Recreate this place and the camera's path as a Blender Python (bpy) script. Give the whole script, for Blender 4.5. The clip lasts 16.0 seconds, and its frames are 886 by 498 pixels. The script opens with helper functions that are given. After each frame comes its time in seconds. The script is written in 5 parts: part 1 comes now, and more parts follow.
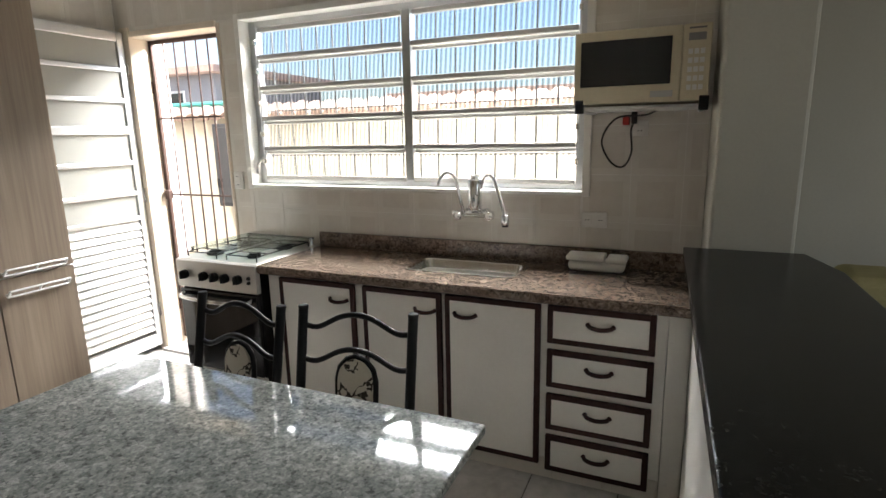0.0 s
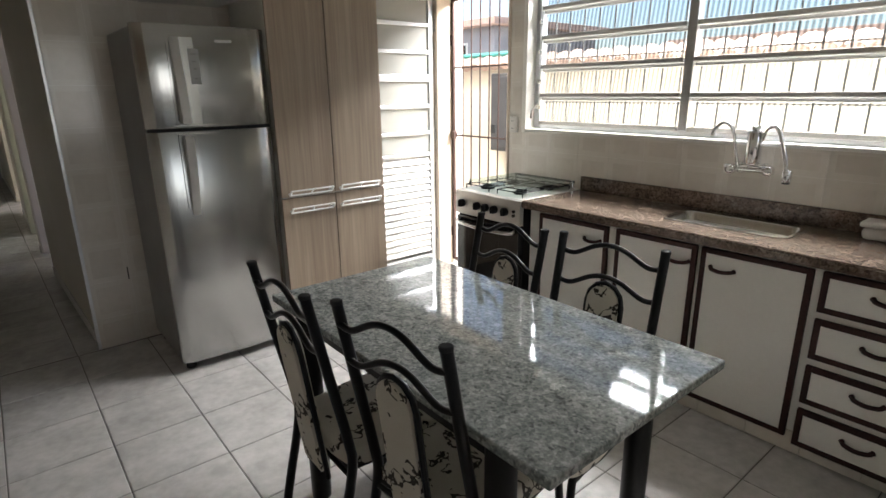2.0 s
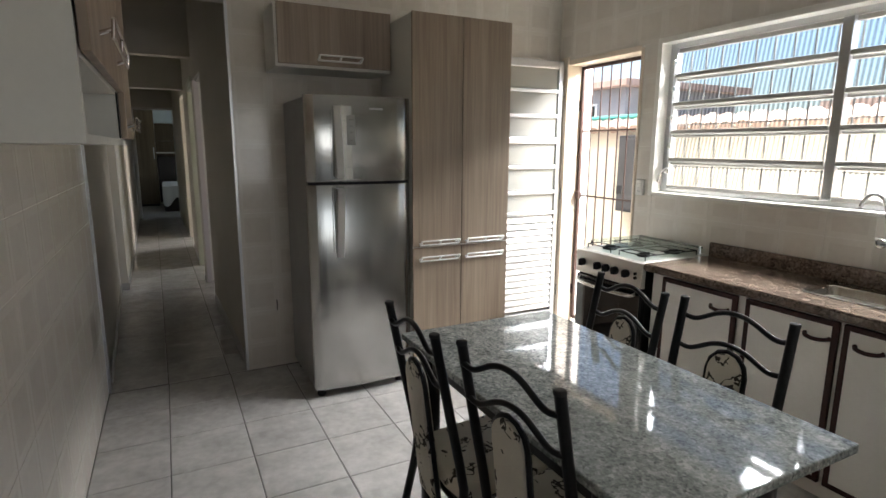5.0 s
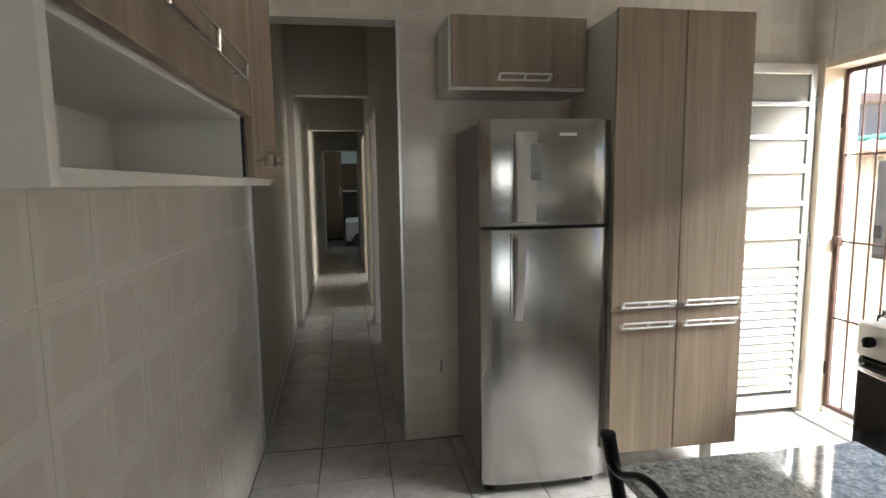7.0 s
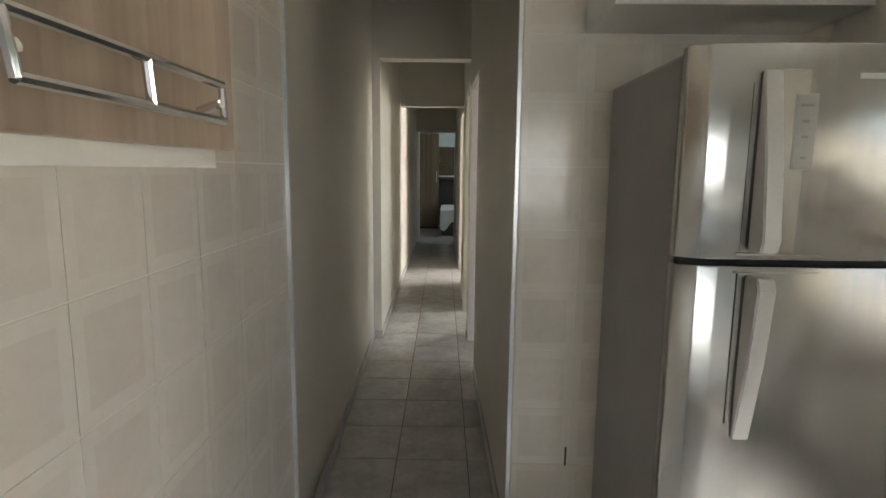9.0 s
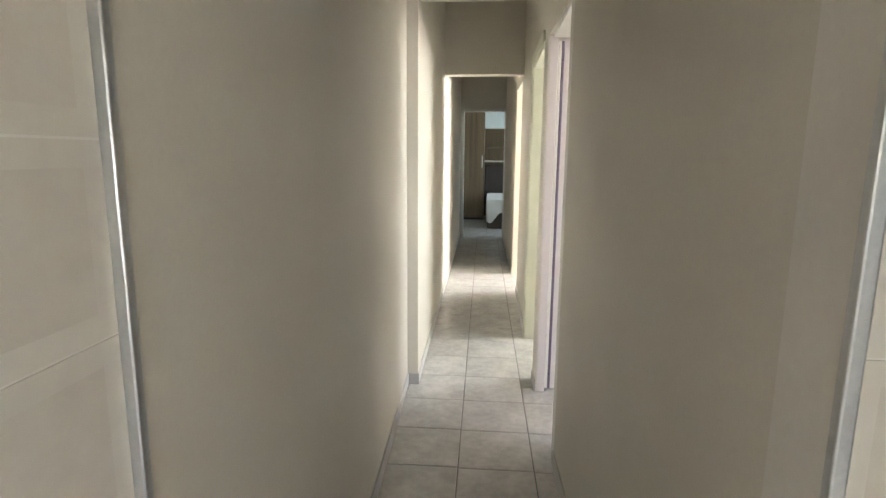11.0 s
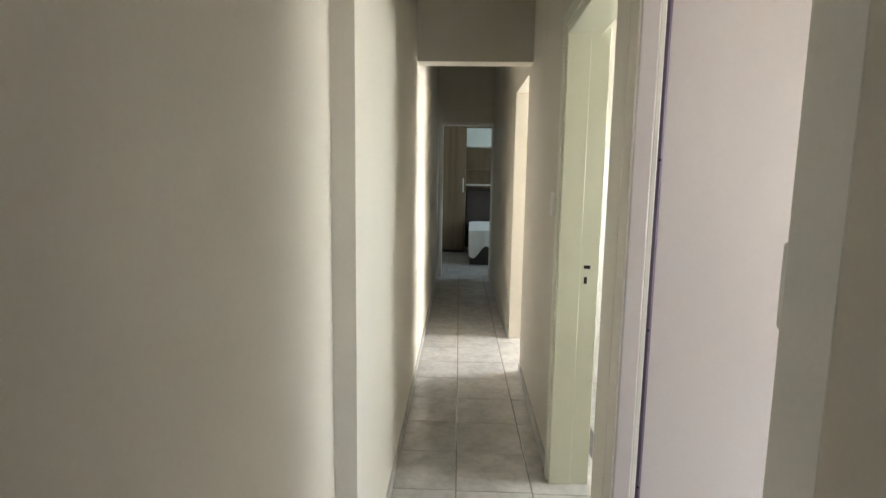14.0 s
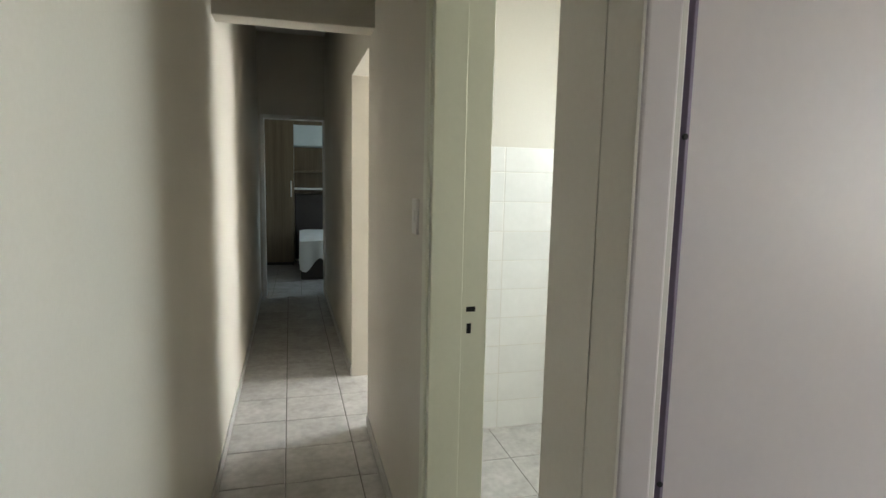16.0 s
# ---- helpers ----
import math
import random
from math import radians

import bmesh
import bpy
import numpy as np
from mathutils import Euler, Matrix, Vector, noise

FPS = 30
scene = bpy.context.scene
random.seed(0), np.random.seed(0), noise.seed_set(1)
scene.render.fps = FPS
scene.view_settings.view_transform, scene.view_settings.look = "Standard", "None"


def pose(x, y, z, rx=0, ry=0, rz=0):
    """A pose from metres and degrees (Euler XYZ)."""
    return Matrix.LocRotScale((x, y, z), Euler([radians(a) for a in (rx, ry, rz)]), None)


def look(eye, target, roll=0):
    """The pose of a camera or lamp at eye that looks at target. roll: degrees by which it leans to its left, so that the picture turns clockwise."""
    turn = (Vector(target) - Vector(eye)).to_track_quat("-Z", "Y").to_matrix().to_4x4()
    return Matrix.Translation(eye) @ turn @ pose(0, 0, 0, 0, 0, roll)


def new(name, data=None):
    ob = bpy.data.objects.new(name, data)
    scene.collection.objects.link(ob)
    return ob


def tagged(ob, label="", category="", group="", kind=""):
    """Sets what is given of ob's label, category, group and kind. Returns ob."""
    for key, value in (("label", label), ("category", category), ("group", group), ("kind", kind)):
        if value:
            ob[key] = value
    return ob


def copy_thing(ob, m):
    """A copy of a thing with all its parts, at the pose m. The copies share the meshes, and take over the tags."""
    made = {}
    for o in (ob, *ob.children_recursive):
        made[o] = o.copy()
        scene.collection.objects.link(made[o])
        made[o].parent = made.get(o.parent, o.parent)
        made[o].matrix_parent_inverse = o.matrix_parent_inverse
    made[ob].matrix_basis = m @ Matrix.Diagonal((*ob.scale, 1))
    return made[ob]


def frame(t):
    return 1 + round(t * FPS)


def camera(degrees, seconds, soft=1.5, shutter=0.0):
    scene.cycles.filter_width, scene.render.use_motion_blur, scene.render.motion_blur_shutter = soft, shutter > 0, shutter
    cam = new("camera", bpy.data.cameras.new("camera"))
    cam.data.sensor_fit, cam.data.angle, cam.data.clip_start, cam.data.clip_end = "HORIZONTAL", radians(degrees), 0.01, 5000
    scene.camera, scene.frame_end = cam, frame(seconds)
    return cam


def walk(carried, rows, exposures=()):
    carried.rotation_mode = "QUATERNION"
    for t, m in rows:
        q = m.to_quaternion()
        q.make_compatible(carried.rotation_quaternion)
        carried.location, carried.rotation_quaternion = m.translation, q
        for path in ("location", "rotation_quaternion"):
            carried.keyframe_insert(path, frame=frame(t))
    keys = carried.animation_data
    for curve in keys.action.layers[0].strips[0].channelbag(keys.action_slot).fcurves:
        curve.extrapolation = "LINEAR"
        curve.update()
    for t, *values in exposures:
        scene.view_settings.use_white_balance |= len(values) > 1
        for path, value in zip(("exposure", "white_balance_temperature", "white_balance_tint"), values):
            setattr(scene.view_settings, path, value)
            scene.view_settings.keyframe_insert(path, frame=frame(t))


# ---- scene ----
cam = camera(78.4, 16.0)
PATH = [
    (0, (0.216, 0.288, 1.456), (-0.574, 2.078, 1.044), -1.2),
    (0.5, (0.213, 0.221, 1.451), (-0.823, 1.876, 1.015), -1.0),
    (1, (0.191, 0.146, 1.455), (-0.972, 1.708, 0.997), -1.2),
    (1.5, (0.225, 0.101, 1.44), (-1.092, 1.525, 0.954), -1.4),
    (2, (0.323, 0.085, 1.432), (-1.16, 1.305, 0.872), -0.7),
    (2.5, (0.395, 0.073, 1.416), (-1.168, 1.16, 0.803), -0.9),
    (3, (0.436, 0.044, 1.406), (-1.155, 1.074, 0.768), -0.1),
    (3.2, (0.444, 0.035, 1.402), (-1.154, 1.046, 0.751), 0.3),
    (5.3, (0.429, -0.014, 1.465), (-1.362, 0.819, 1.152), 0.1),
    (5.5, (0.372, 0.005, 1.457), (-1.445, 0.786, 1.165), 0.1),
    (6, (0.178, 0.035, 1.465), (-1.705, 0.657, 1.201), 0.1),
    (6.5, (-0.002, 0.048, 1.472), (-1.937, 0.494, 1.227), -0.5),
    (7, (-0.212, 0.123, 1.464), (-2.173, 0.437, 1.226), -0.8),
    (7.5, (-0.443, 0.173, 1.461), (-2.423, 0.302, 1.211), -0.2),
    (8, (-0.736, 0.136, 1.464), (-2.717, 0.194, 1.198), -0.5),
    (8.5, (-1.007, 0.127, 1.466), (-2.987, 0.152, 1.191), -0.6),
    (9, (-1.312, 0.153, 1.466), (-3.291, 0.12, 1.178), 0.6),
    (9.5, (-1.643, 0.129, 1.454), (-3.616, 0.025, 1.14), 1.2),
    (10, (-1.98, 0.087, 1.466), (-3.944, -0.072, 1.125), 1.1),
    (12.3, (-3.348, -0.076, 1.469), (-5.309, -0.256, 1.123), 0.3),
    (12.5, (-3.449, -0.08, 1.471), (-5.413, -0.244, 1.131), 0.7),
    (13, (-3.755, -0.107, 1.459), (-5.725, -0.248, 1.143), 1.0),
    (13.5, (-4.069, -0.151, 1.486), (-6.045, -0.264, 1.198), 0.8),
    (14, (-4.386, -0.135, 1.473), (-6.366, -0.226, 1.207), 0.9),
    (14.5, (-4.662, -0.13, 1.48), (-6.643, -0.215, 1.219), 1.9),
    (15, (-4.919, -0.175, 1.494), (-6.904, -0.199, 1.249), 1.9),
    (15.5, (-5.1, -0.175, 1.485), (-7.079, -0.029, 1.238), 1.1),
    (16, (-5.284, -0.1, 1.46), (-7.204, 0.406, 1.219), 1.2),
]
EXPOSURES = [(0, 1.9, 6350, 10), (3.2, 1.8, 6350, 10), (5.5, 1.9, 6300, 10), (7.0, 2.15, 6400, 9), (9.0, 2.95, 6400, 8), (10.2, 3.75, 6350, 8),
             (12.3, 4.3, 6450, 7), (13.0, 3.95, 6450, 6), (14.0, 3.5, 6350, 6), (15.0, 2.9, 6250, 5), (16.0, 2.75, 6150, 4)]
walk(cam, [(t, look(eye, target, roll)) for t, eye, target, roll in PATH], EXPOSURES)

# ---- world, sun, daylight and exposure ----
world = bpy.data.worlds.new("sky")
scene.world = world
world.use_nodes = True
wn = world.node_tree.nodes
sky = wn.new("ShaderNodeTexSky")
sky.sky_type, sky.sun_disc = "NISHITA", False
sky.dust_density = 2.5
sky.sun_elevation, sky.sun_rotation = radians(62), radians(200)
wn["Background"].inputs["Strength"].default_value = 0.11
world.node_tree.links.new(sky.outputs[0], wn["Background"].inputs[0])
sun = new("sun", bpy.data.lights.new("sun", "SUN"))
sun.data.energy, sun.data.angle, sun.data.color = 1.7, radians(0.5), (1.0, 0.95, 0.86)
sun.matrix_world = look((-1.2, -3.0, 9.0), (0.2, 1.2, 0.0))


def window_light(name, eye, target, w, h, watts, tone):
    """Daylight of a window out of the camera's sight; for the kitchen, added fill."""
    ob = new(name, bpy.data.lights.new(name, "AREA"))
    ob.data.shape, ob.data.size, ob.data.size_y = "RECTANGLE", w, h
    ob.data.energy, ob.data.color = watts, tone
    ob.matrix_world = look(eye, target)
    return ob


window_light("living_room_daylight", (2.98, 1.3, 1.5), (0.0, 1.1, 1.2), 1.3, 1.1, 3.4, (1, 0.97, 0.93))
# added fill lamp above the yard, brightens the kitchen in place of sky light
window_light("kitchen_fill_lamp", (-1.0, 4.5, 3.5), (-0.9, 1.3, 0.5), 3.0, 1.3, 450, (1, 0.985, 0.965))
window_light("side_room_daylight", (-4.3, 3.02, 1.6), (-4.6, 0.0, 0.9), 1.3, 1.1, 2.7, (1, 0.96, 0.97))
window_light("bathroom_daylight", (-7.0, 2.02, 1.9), (-7.3, 0.0, 0.8), 0.9, 0.7, 4.6, (1, 1, 0.95))
window_light("far_room_daylight", (-9.4, 3.02, 1.6), (-8.9, 0.0, 0.8), 1.3, 1.1, 20, (1, 0.96, 0.92))
window_light("bedroom_daylight", (-13.6, 2.02, 1.6), (-13.9, -1.0, 0.7), 1.0, 1.1, 2.4, (0.82, 0.95, 1))


# ---- materials ----
def material(name, a, b=None, rough=0.5, metal=0.0, scale=6.0, fine=60.0, bump=0.1, stretch=(1, 1, 1), mix=0.5, rnd=0.0, coat=0.0,
             dist=0.002):
    """A surface of two colours, broken up by a large and a small noise, with fine relief."""
    m = bpy.data.materials.new(name)
    m.use_nodes = True
    nt = m.node_tree
    n, ln = nt.nodes, nt.links
    p = n["Principled BSDF"]
    b = b or tuple(c * 0.85 for c in a)
    tc, mp = n.new("ShaderNodeTexCoord"), n.new("ShaderNodeMapping")
    mp.inputs["Scale"].default_value = stretch
    ln.new(tc.outputs["Object"], mp.inputs[0])
    vec = mp.outputs[0]
    info = n.new("ShaderNodeObjectInfo")
    if rnd:
        off = n.new("ShaderNodeVectorMath")
        off.operation = "MULTIPLY_ADD"
        ln.new(info.outputs["Random"], off.inputs[0])
        off.inputs[1].default_value = (37.0, 91.0, 53.0)
        ln.new(vec, off.inputs[2])
        vec = off.outputs[0]
    n1, n2 = n.new("ShaderNodeTexNoise"), n.new("ShaderNodeTexNoise")
    n1.inputs["Scale"].default_value, n1.inputs["Detail"].default_value = scale, 4
    n2.inputs["Scale"].default_value, n2.inputs["Detail"].default_value = fine, 3
    ln.new(vec, n1.inputs[0]), ln.new(vec, n2.inputs[0])
    add = n.new("ShaderNodeMath")
    add.operation = "MULTIPLY_ADD"
    add.inputs[1].default_value = mix
    ln.new(n2.outputs["Fac"], add.inputs[0]), ln.new(n1.outputs["Fac"], add.inputs[2])
    rp = n.new("ShaderNodeMapRange")
    rp.inputs["From Min"].default_value, rp.inputs["From Max"].default_value = 0.35 + 0.35 * mix, 0.65 + 0.65 * mix
    ln.new(add.outputs[0], rp.inputs["Value"])
    mx = n.new("ShaderNodeMix")
    mx.data_type = "RGBA"
    mx.inputs["A"].default_value, mx.inputs["B"].default_value = (*a, 1), (*b, 1)
    ln.new(rp.outputs[0], mx.inputs["Factor"])
    col = mx.outputs["Result"]
    if rnd:
        hs = n.new("ShaderNodeHueSaturation")
        vr = n.new("ShaderNodeMapRange")
        vr.inputs["To Min"].default_value, vr.inputs["To Max"].default_value = 1 - rnd, 1 + rnd
        ln.new(info.outputs["Random"], vr.inputs["Value"])
        ln.new(vr.outputs[0], hs.inputs["Value"])
        ln.new(col, hs.inputs["Color"])
        col = hs.outputs["Color"]
    ln.new(col, p.inputs["Base Color"])
    rr = n.new("ShaderNodeMapRange")
    rr.inputs["To Min"].default_value, rr.inputs["To Max"].default_value = max(0.02, rough * 0.8), min(1, rough * 1.2)
    ln.new(n1.outputs["Fac"], rr.inputs["Value"]), ln.new(rr.outputs[0], p.inputs["Roughness"])
    p.inputs["Metallic"].default_value = metal
    p.inputs["Coat Weight"].default_value = coat
    bp = n.new("ShaderNodeBump")
    bp.inputs["Strength"].default_value, bp.inputs["Distance"].default_value = bump, dist
    ln.new(n2.outputs["Fac"], bp.inputs["Height"]), ln.new(bp.outputs[0], p.inputs["Normal"])
    return m


def wood_material(name, light, dark, along):
    """Laminate with long, streaky grain running along one axis."""
    s = [16, 16, 16]
    s["xyz".index(along)] = 0.55
    return material(name, light, dark, 0.38, 0, 1.0, 5.0, 0.05, tuple(s), 0.6)


def stone_material(name, tones, scale, rough):
    """Polished granite: crystals of a few tones."""
    m = bpy.data.materials.new(name)
    m.use_nodes = True
    n, ln = m.node_tree.nodes, m.node_tree.links
    tc = n.new("ShaderNodeTexCoord")
    big, vo, fine = n.new("ShaderNodeTexNoise"), n.new("ShaderNodeTexVoronoi"), n.new("ShaderNodeTexNoise")
    big.inputs["Scale"].default_value, big.inputs["Detail"].default_value = scale * 0.35, 6
    big.inputs["Roughness"].default_value = 0.7
    vo.inputs["Scale"].default_value = scale * 1.6
    fine.inputs["Scale"].default_value, fine.inputs["Detail"].default_value = scale * 2.2, 4
    for t in (big, vo, fine):
        ln.new(tc.outputs["Object"], t.inputs["Vector"])
    sep = n.new("ShaderNodeSeparateColor")
    ln.new(vo.outputs["Color"], sep.inputs[0])
    a1, a2 = n.new("ShaderNodeMath"), n.new("ShaderNodeMath")
    a1.operation = a2.operation = "MULTIPLY_ADD"
    a1.inputs[1].default_value, a2.inputs[1].default_value = 0.35, 0.7
    ln.new(sep.outputs[0], a1.inputs[0]), ln.new(big.outputs["Fac"], a1.inputs[2])
    ln.new(fine.outputs["Fac"], a2.inputs[0]), ln.new(a1.outputs[0], a2.inputs[2])
    ra = n.new("ShaderNodeMapRange")
    ra.inputs["From Min"].default_value, ra.inputs["From Max"].default_value = 0.7, 1.35
    ln.new(a2.outputs[0], ra.inputs["Value"])
    cr = n.new("ShaderNodeValToRGB")
    cr.color_ramp.elements[0].color, cr.color_ramp.elements[-1].color = (*tones[0], 1), (*tones[-1], 1)
    for i, c in enumerate(tones[1:-1], 1):
        cr.color_ramp.elements.new(i / (len(tones) - 1)).color = (*c, 1)
    ln.new(ra.outputs[0], cr.inputs[0])
    p = n["Principled BSDF"]
    ln.new(cr.outputs[0], p.inputs["Base Color"])
    p.inputs["Roughness"].default_value = rough
    return m


def glass_material(name, tone, gloss, ribs=0.0, rib_scale=30.0):
    """Thin pane: lets light straight through and mirrors a little; ribs cross it as fine upright waves."""
    m = bpy.data.materials.new(name)
    m.use_nodes = True
    n, ln = m.node_tree.nodes, m.node_tree.links
    n.remove(n["Principled BSDF"])
    tr, gl, mx = n.new("ShaderNodeBsdfTransparent"), n.new("ShaderNodeBsdfGlossy"), n.new("ShaderNodeMixShader")
    tr.inputs["Color"].default_value = (*tone, 1)
    gl.inputs["Roughness"].default_value = 0.06
    mx.inputs[0].default_value = gloss
    ln.new(tr.outputs[0], mx.inputs[1]), ln.new(gl.outputs[0], mx.inputs[2])
    ln.new(mx.outputs[0], n["Material Output"].inputs["Surface"])
    if ribs:
        tc, w, bp = n.new("ShaderNodeTexCoord"), n.new("ShaderNodeTexWave"), n.new("ShaderNodeBump")
        w.bands_direction = "X"
        w.inputs["Scale"].default_value = rib_scale
        ln.new(tc.outputs["Object"], w.inputs["Vector"])
        cr = n.new("ShaderNodeMix")
        cr.data_type = "RGBA"
        cr.inputs["A"].default_value, cr.inputs["B"].default_value = (*[c * (1 - ribs) for c in tone], 1), (*tone, 1)
        ln.new(w.outputs["Fac"], cr.inputs["Factor"])
        ln.new(cr.outputs["Result"], tr.inputs["Color"])
        ln.new(w.outputs["Fac"], bp.inputs["Height"])
        bp.inputs["Strength"].default_value, bp.inputs["Distance"].default_value = 0.3, 0.003
        ln.new(bp.outputs[0], gl.inputs["Normal"])
    return m


def floral_material(name):
    """Off-white upholstery with sparse dark sprigs."""
    m = material(name, (0.62, 0.58, 0.50), (0.55, 0.51, 0.43), 0.75, 0, 9, 180, 0.25)
    n, ln = m.node_tree.nodes, m.node_tree.links
    p = n["Principled BSDF"]
    base = p.inputs["Base Color"].links[0].from_socket
    tc, warp, vo = n.new("ShaderNodeTexCoord"), n.new("ShaderNodeTexNoise"), n.new("ShaderNodeTexVoronoi")
    warp.inputs["Scale"].default_value, warp.inputs["Detail"].default_value = 26, 2
    ln.new(tc.outputs["Object"], warp.inputs["Vector"])
    vm = n.new("ShaderNodeVectorMath")
    vm.operation = "MULTIPLY_ADD"
    vm.inputs[1].default_value = (0.09, 0.09, 0.09)
    ln.new(warp.outputs["Color"], vm.inputs[0]), ln.new(tc.outputs["Object"], vm.inputs[2])
    vo.inputs["Scale"].default_value, vo.feature = 21, "DISTANCE_TO_EDGE"
    ln.new(vm.outputs[0], vo.inputs["Vector"])
    spots = n.new("ShaderNodeTexNoise")
    spots.inputs["Scale"].default_value, spots.inputs["Detail"].default_value = 15, 1
    ln.new(tc.outputs["Object"], spots.inputs["Vector"])
    lt, gt, ml = n.new("ShaderNodeMath"), n.new("ShaderNodeMath"), n.new("ShaderNodeMath")
    lt.operation, gt.operation, ml.operation = "LESS_THAN", "GREATER_THAN", "MULTIPLY"
    lt.inputs[1].default_value, gt.inputs[1].default_value = 0.085, 0.53
    ln.new(vo.outputs["Distance"], lt.inputs[0]), ln.new(spots.outputs["Fac"], gt.inputs[0])
    ln.new(lt.outputs[0], ml.inputs[0]), ln.new(gt.outputs[0], ml.inputs[1])
    mx = n.new("ShaderNodeMix")
    mx.data_type = "RGBA"
    ln.new(ml.outputs[0], mx.inputs["Factor"]), ln.new(base, mx.inputs["A"])
    mx.inputs["B"].default_value = (0.035, 0.028, 0.022, 1)
    ln.new(mx.outputs["Result"], p.inputs["Base Color"])
    return m


M_TILE = material("glazed_wall_tile", (0.66, 0.615, 0.55), (0.60, 0.555, 0.49), 0.16, 0, 5, 30, 0.03, rnd=0.025)
M_GROUT = material("wall_grout", (0.74, 0.71, 0.66), (0.68, 0.65, 0.60), 0.85)
M_PAINT = material("cream_wall_paint", (0.66, 0.62, 0.545), (0.62, 0.58, 0.505), 0.55, 0, 1.5, 90, 0.12)
M_CEIL = material("white_ceiling_paint", (0.78, 0.76, 0.72), (0.74, 0.72, 0.68), 0.8, 0, 2, 90, 0.1)
M_FLOOR = material("grey_floor_tile", (0.56, 0.54, 0.52), (0.40, 0.385, 0.365), 0.22, 0, 7, 26, 0.06, mix=0.7, rnd=0.05)
M_FGROUT = material("floor_grout", (0.12, 0.11, 0.10), (0.08, 0.075, 0.07), 0.9)
M_SKIRT = material("skirting_tile", (0.50, 0.48, 0.46), (0.42, 0.40, 0.38), 0.3, 0, 7, 40, 0.05)
M_ALU = material("brushed_aluminium", (0.70, 0.71, 0.72), (0.58, 0.59, 0.60), 0.33, 0.9, 3, 150, 0.05, (1, 1, 1))
M_WHITEPAINT = material("white_gloss_paint", (0.76, 0.74, 0.69), (0.71, 0.69, 0.64), 0.3, 0, 4, 80, 0.05)
M_CREAMFRAME = material("cream_door_frame_paint", (0.70, 0.60, 0.48), (0.64, 0.54, 0.43), 0.4, 0, 4, 60, 0.08)
M_IVORY = material("ivory_door_paint", (0.72, 0.72, 0.60), (0.68, 0.68, 0.56), 0.32, 0, 3, 60, 0.05)
M_LILAC = material("pale_lilac_white_door", (0.66, 0.61, 0.60), (0.63, 0.58, 0.575), 0.45, 0, 1.2, 60, 0.04)
M_IRON = material("dark_brown_iron", (0.055, 0.03, 0.025), (0.09, 0.05, 0.04), 0.5, 0.3, 20, 120, 0.2)
M_STEEL = material("brushed_stainless_steel", (0.48, 0.475, 0.46), (0.41, 0.405, 0.39), 0.22, 1.0, 1.2, 300, 0.01, (1, 1, 1))
M_STEELTOP = material("polished_steel", (0.66, 0.65, 0.62), (0.56, 0.55, 0.52), 0.2, 1.0, 8, 60, 0.03)
M_CHROME = material("chrome", (0.82, 0.82, 0.83), (0.76, 0.76, 0.77), 0.08, 1.0, 3, 20, 0.0)
M_GREYSIDE = material("grey_fridge_side", (0.27, 0.26, 0.245), (0.23, 0.222, 0.21), 0.45, 0.2, 3, 160, 0.12)
M_PLASTIC = material("silver_plastic", (0.50, 0.49, 0.465), (0.45, 0.44, 0.415), 0.35, 0.2, 3, 90, 0.03)
M_BLACK = material("black_enamel", (0.005, 0.005, 0.0055), (0.009, 0.0085, 0.0085), 0.33, 0, 8, 90, 0.06)
M_BLACKGLASS = material("black_glass", (0.008, 0.008, 0.009), (0.012, 0.012, 0.012), 0.06, 0, 3, 30, 0.0)
M_RUBBER = material("black_rubber", (0.015, 0.015, 0.015), (0.03, 0.03, 0.03), 0.7)
M_WOOD = wood_material("taupe_wood_laminate", (0.35, 0.275, 0.205), (0.215, 0.163, 0.12), "z")
M_WOODX = wood_material("taupe_wood_laminate_lying", (0.335, 0.265, 0.205), (0.20, 0.152, 0.115), "z")
M_CARCASS = material("white_cabinet_board", (0.68, 0.665, 0.62), (0.64, 0.625, 0.58), 0.42, 0, 3, 80, 0.03)
M_TRIM = material("dark_red_brown_wood_trim", (0.042, 0.013, 0.010), (0.026, 0.009, 0.008), 0.5, 0, 12, 90, 0.12)
M_BROWNG = stone_material("brown_granite", [(0.025, 0.016, 0.012), (0.10, 0.07, 0.052), (0.17, 0.128, 0.098), (0.25, 0.20, 0.16)], 62, 0.16)
M_GREYG = stone_material("grey_green_granite", [(0.075, 0.082, 0.078), (0.17, 0.185, 0.178), (0.26, 0.275, 0.262), (0.40, 0.41, 0.39)], 70, 0.05)
M_BLACKG = stone_material("black_granite", [(0.006, 0.006, 0.006), (0.012, 0.012, 0.011), (0.016, 0.016, 0.015), (0.032, 0.031, 0.028)], 70, 0.24)
M_FLORAL = floral_material("floral_upholstery")
M_RIBGLASS = glass_material("ribbed_window_glass", (0.92, 0.94, 0.95), 0.07, 0.30, 12)
M_HOBGLASS = glass_material("green_hob_glass", (0.86, 0.94, 0.92), 0.28)
M_FROST = material("frosted_door_pane", (0.30, 0.295, 0.27), (0.27, 0.265, 0.24), 0.3, 0, 2, 220, 0.15)
M_YARDWALL = material("cream_yard_render", (0.62, 0.555, 0.45), (0.55, 0.49, 0.39), 0.9, 0, 1.2, 40, 0.4)
M_TERRA = material("terracotta_roof_tile", (0.50, 0.36, 0.29), (0.40, 0.27, 0.21), 0.85, 0, 6, 60, 0.4, rnd=0.12)
M_CONCRETE = material("yard_concrete", (0.55, 0.52, 0.47), (0.42, 0.40, 0.36), 0.9, 0, 2, 40, 0.4)
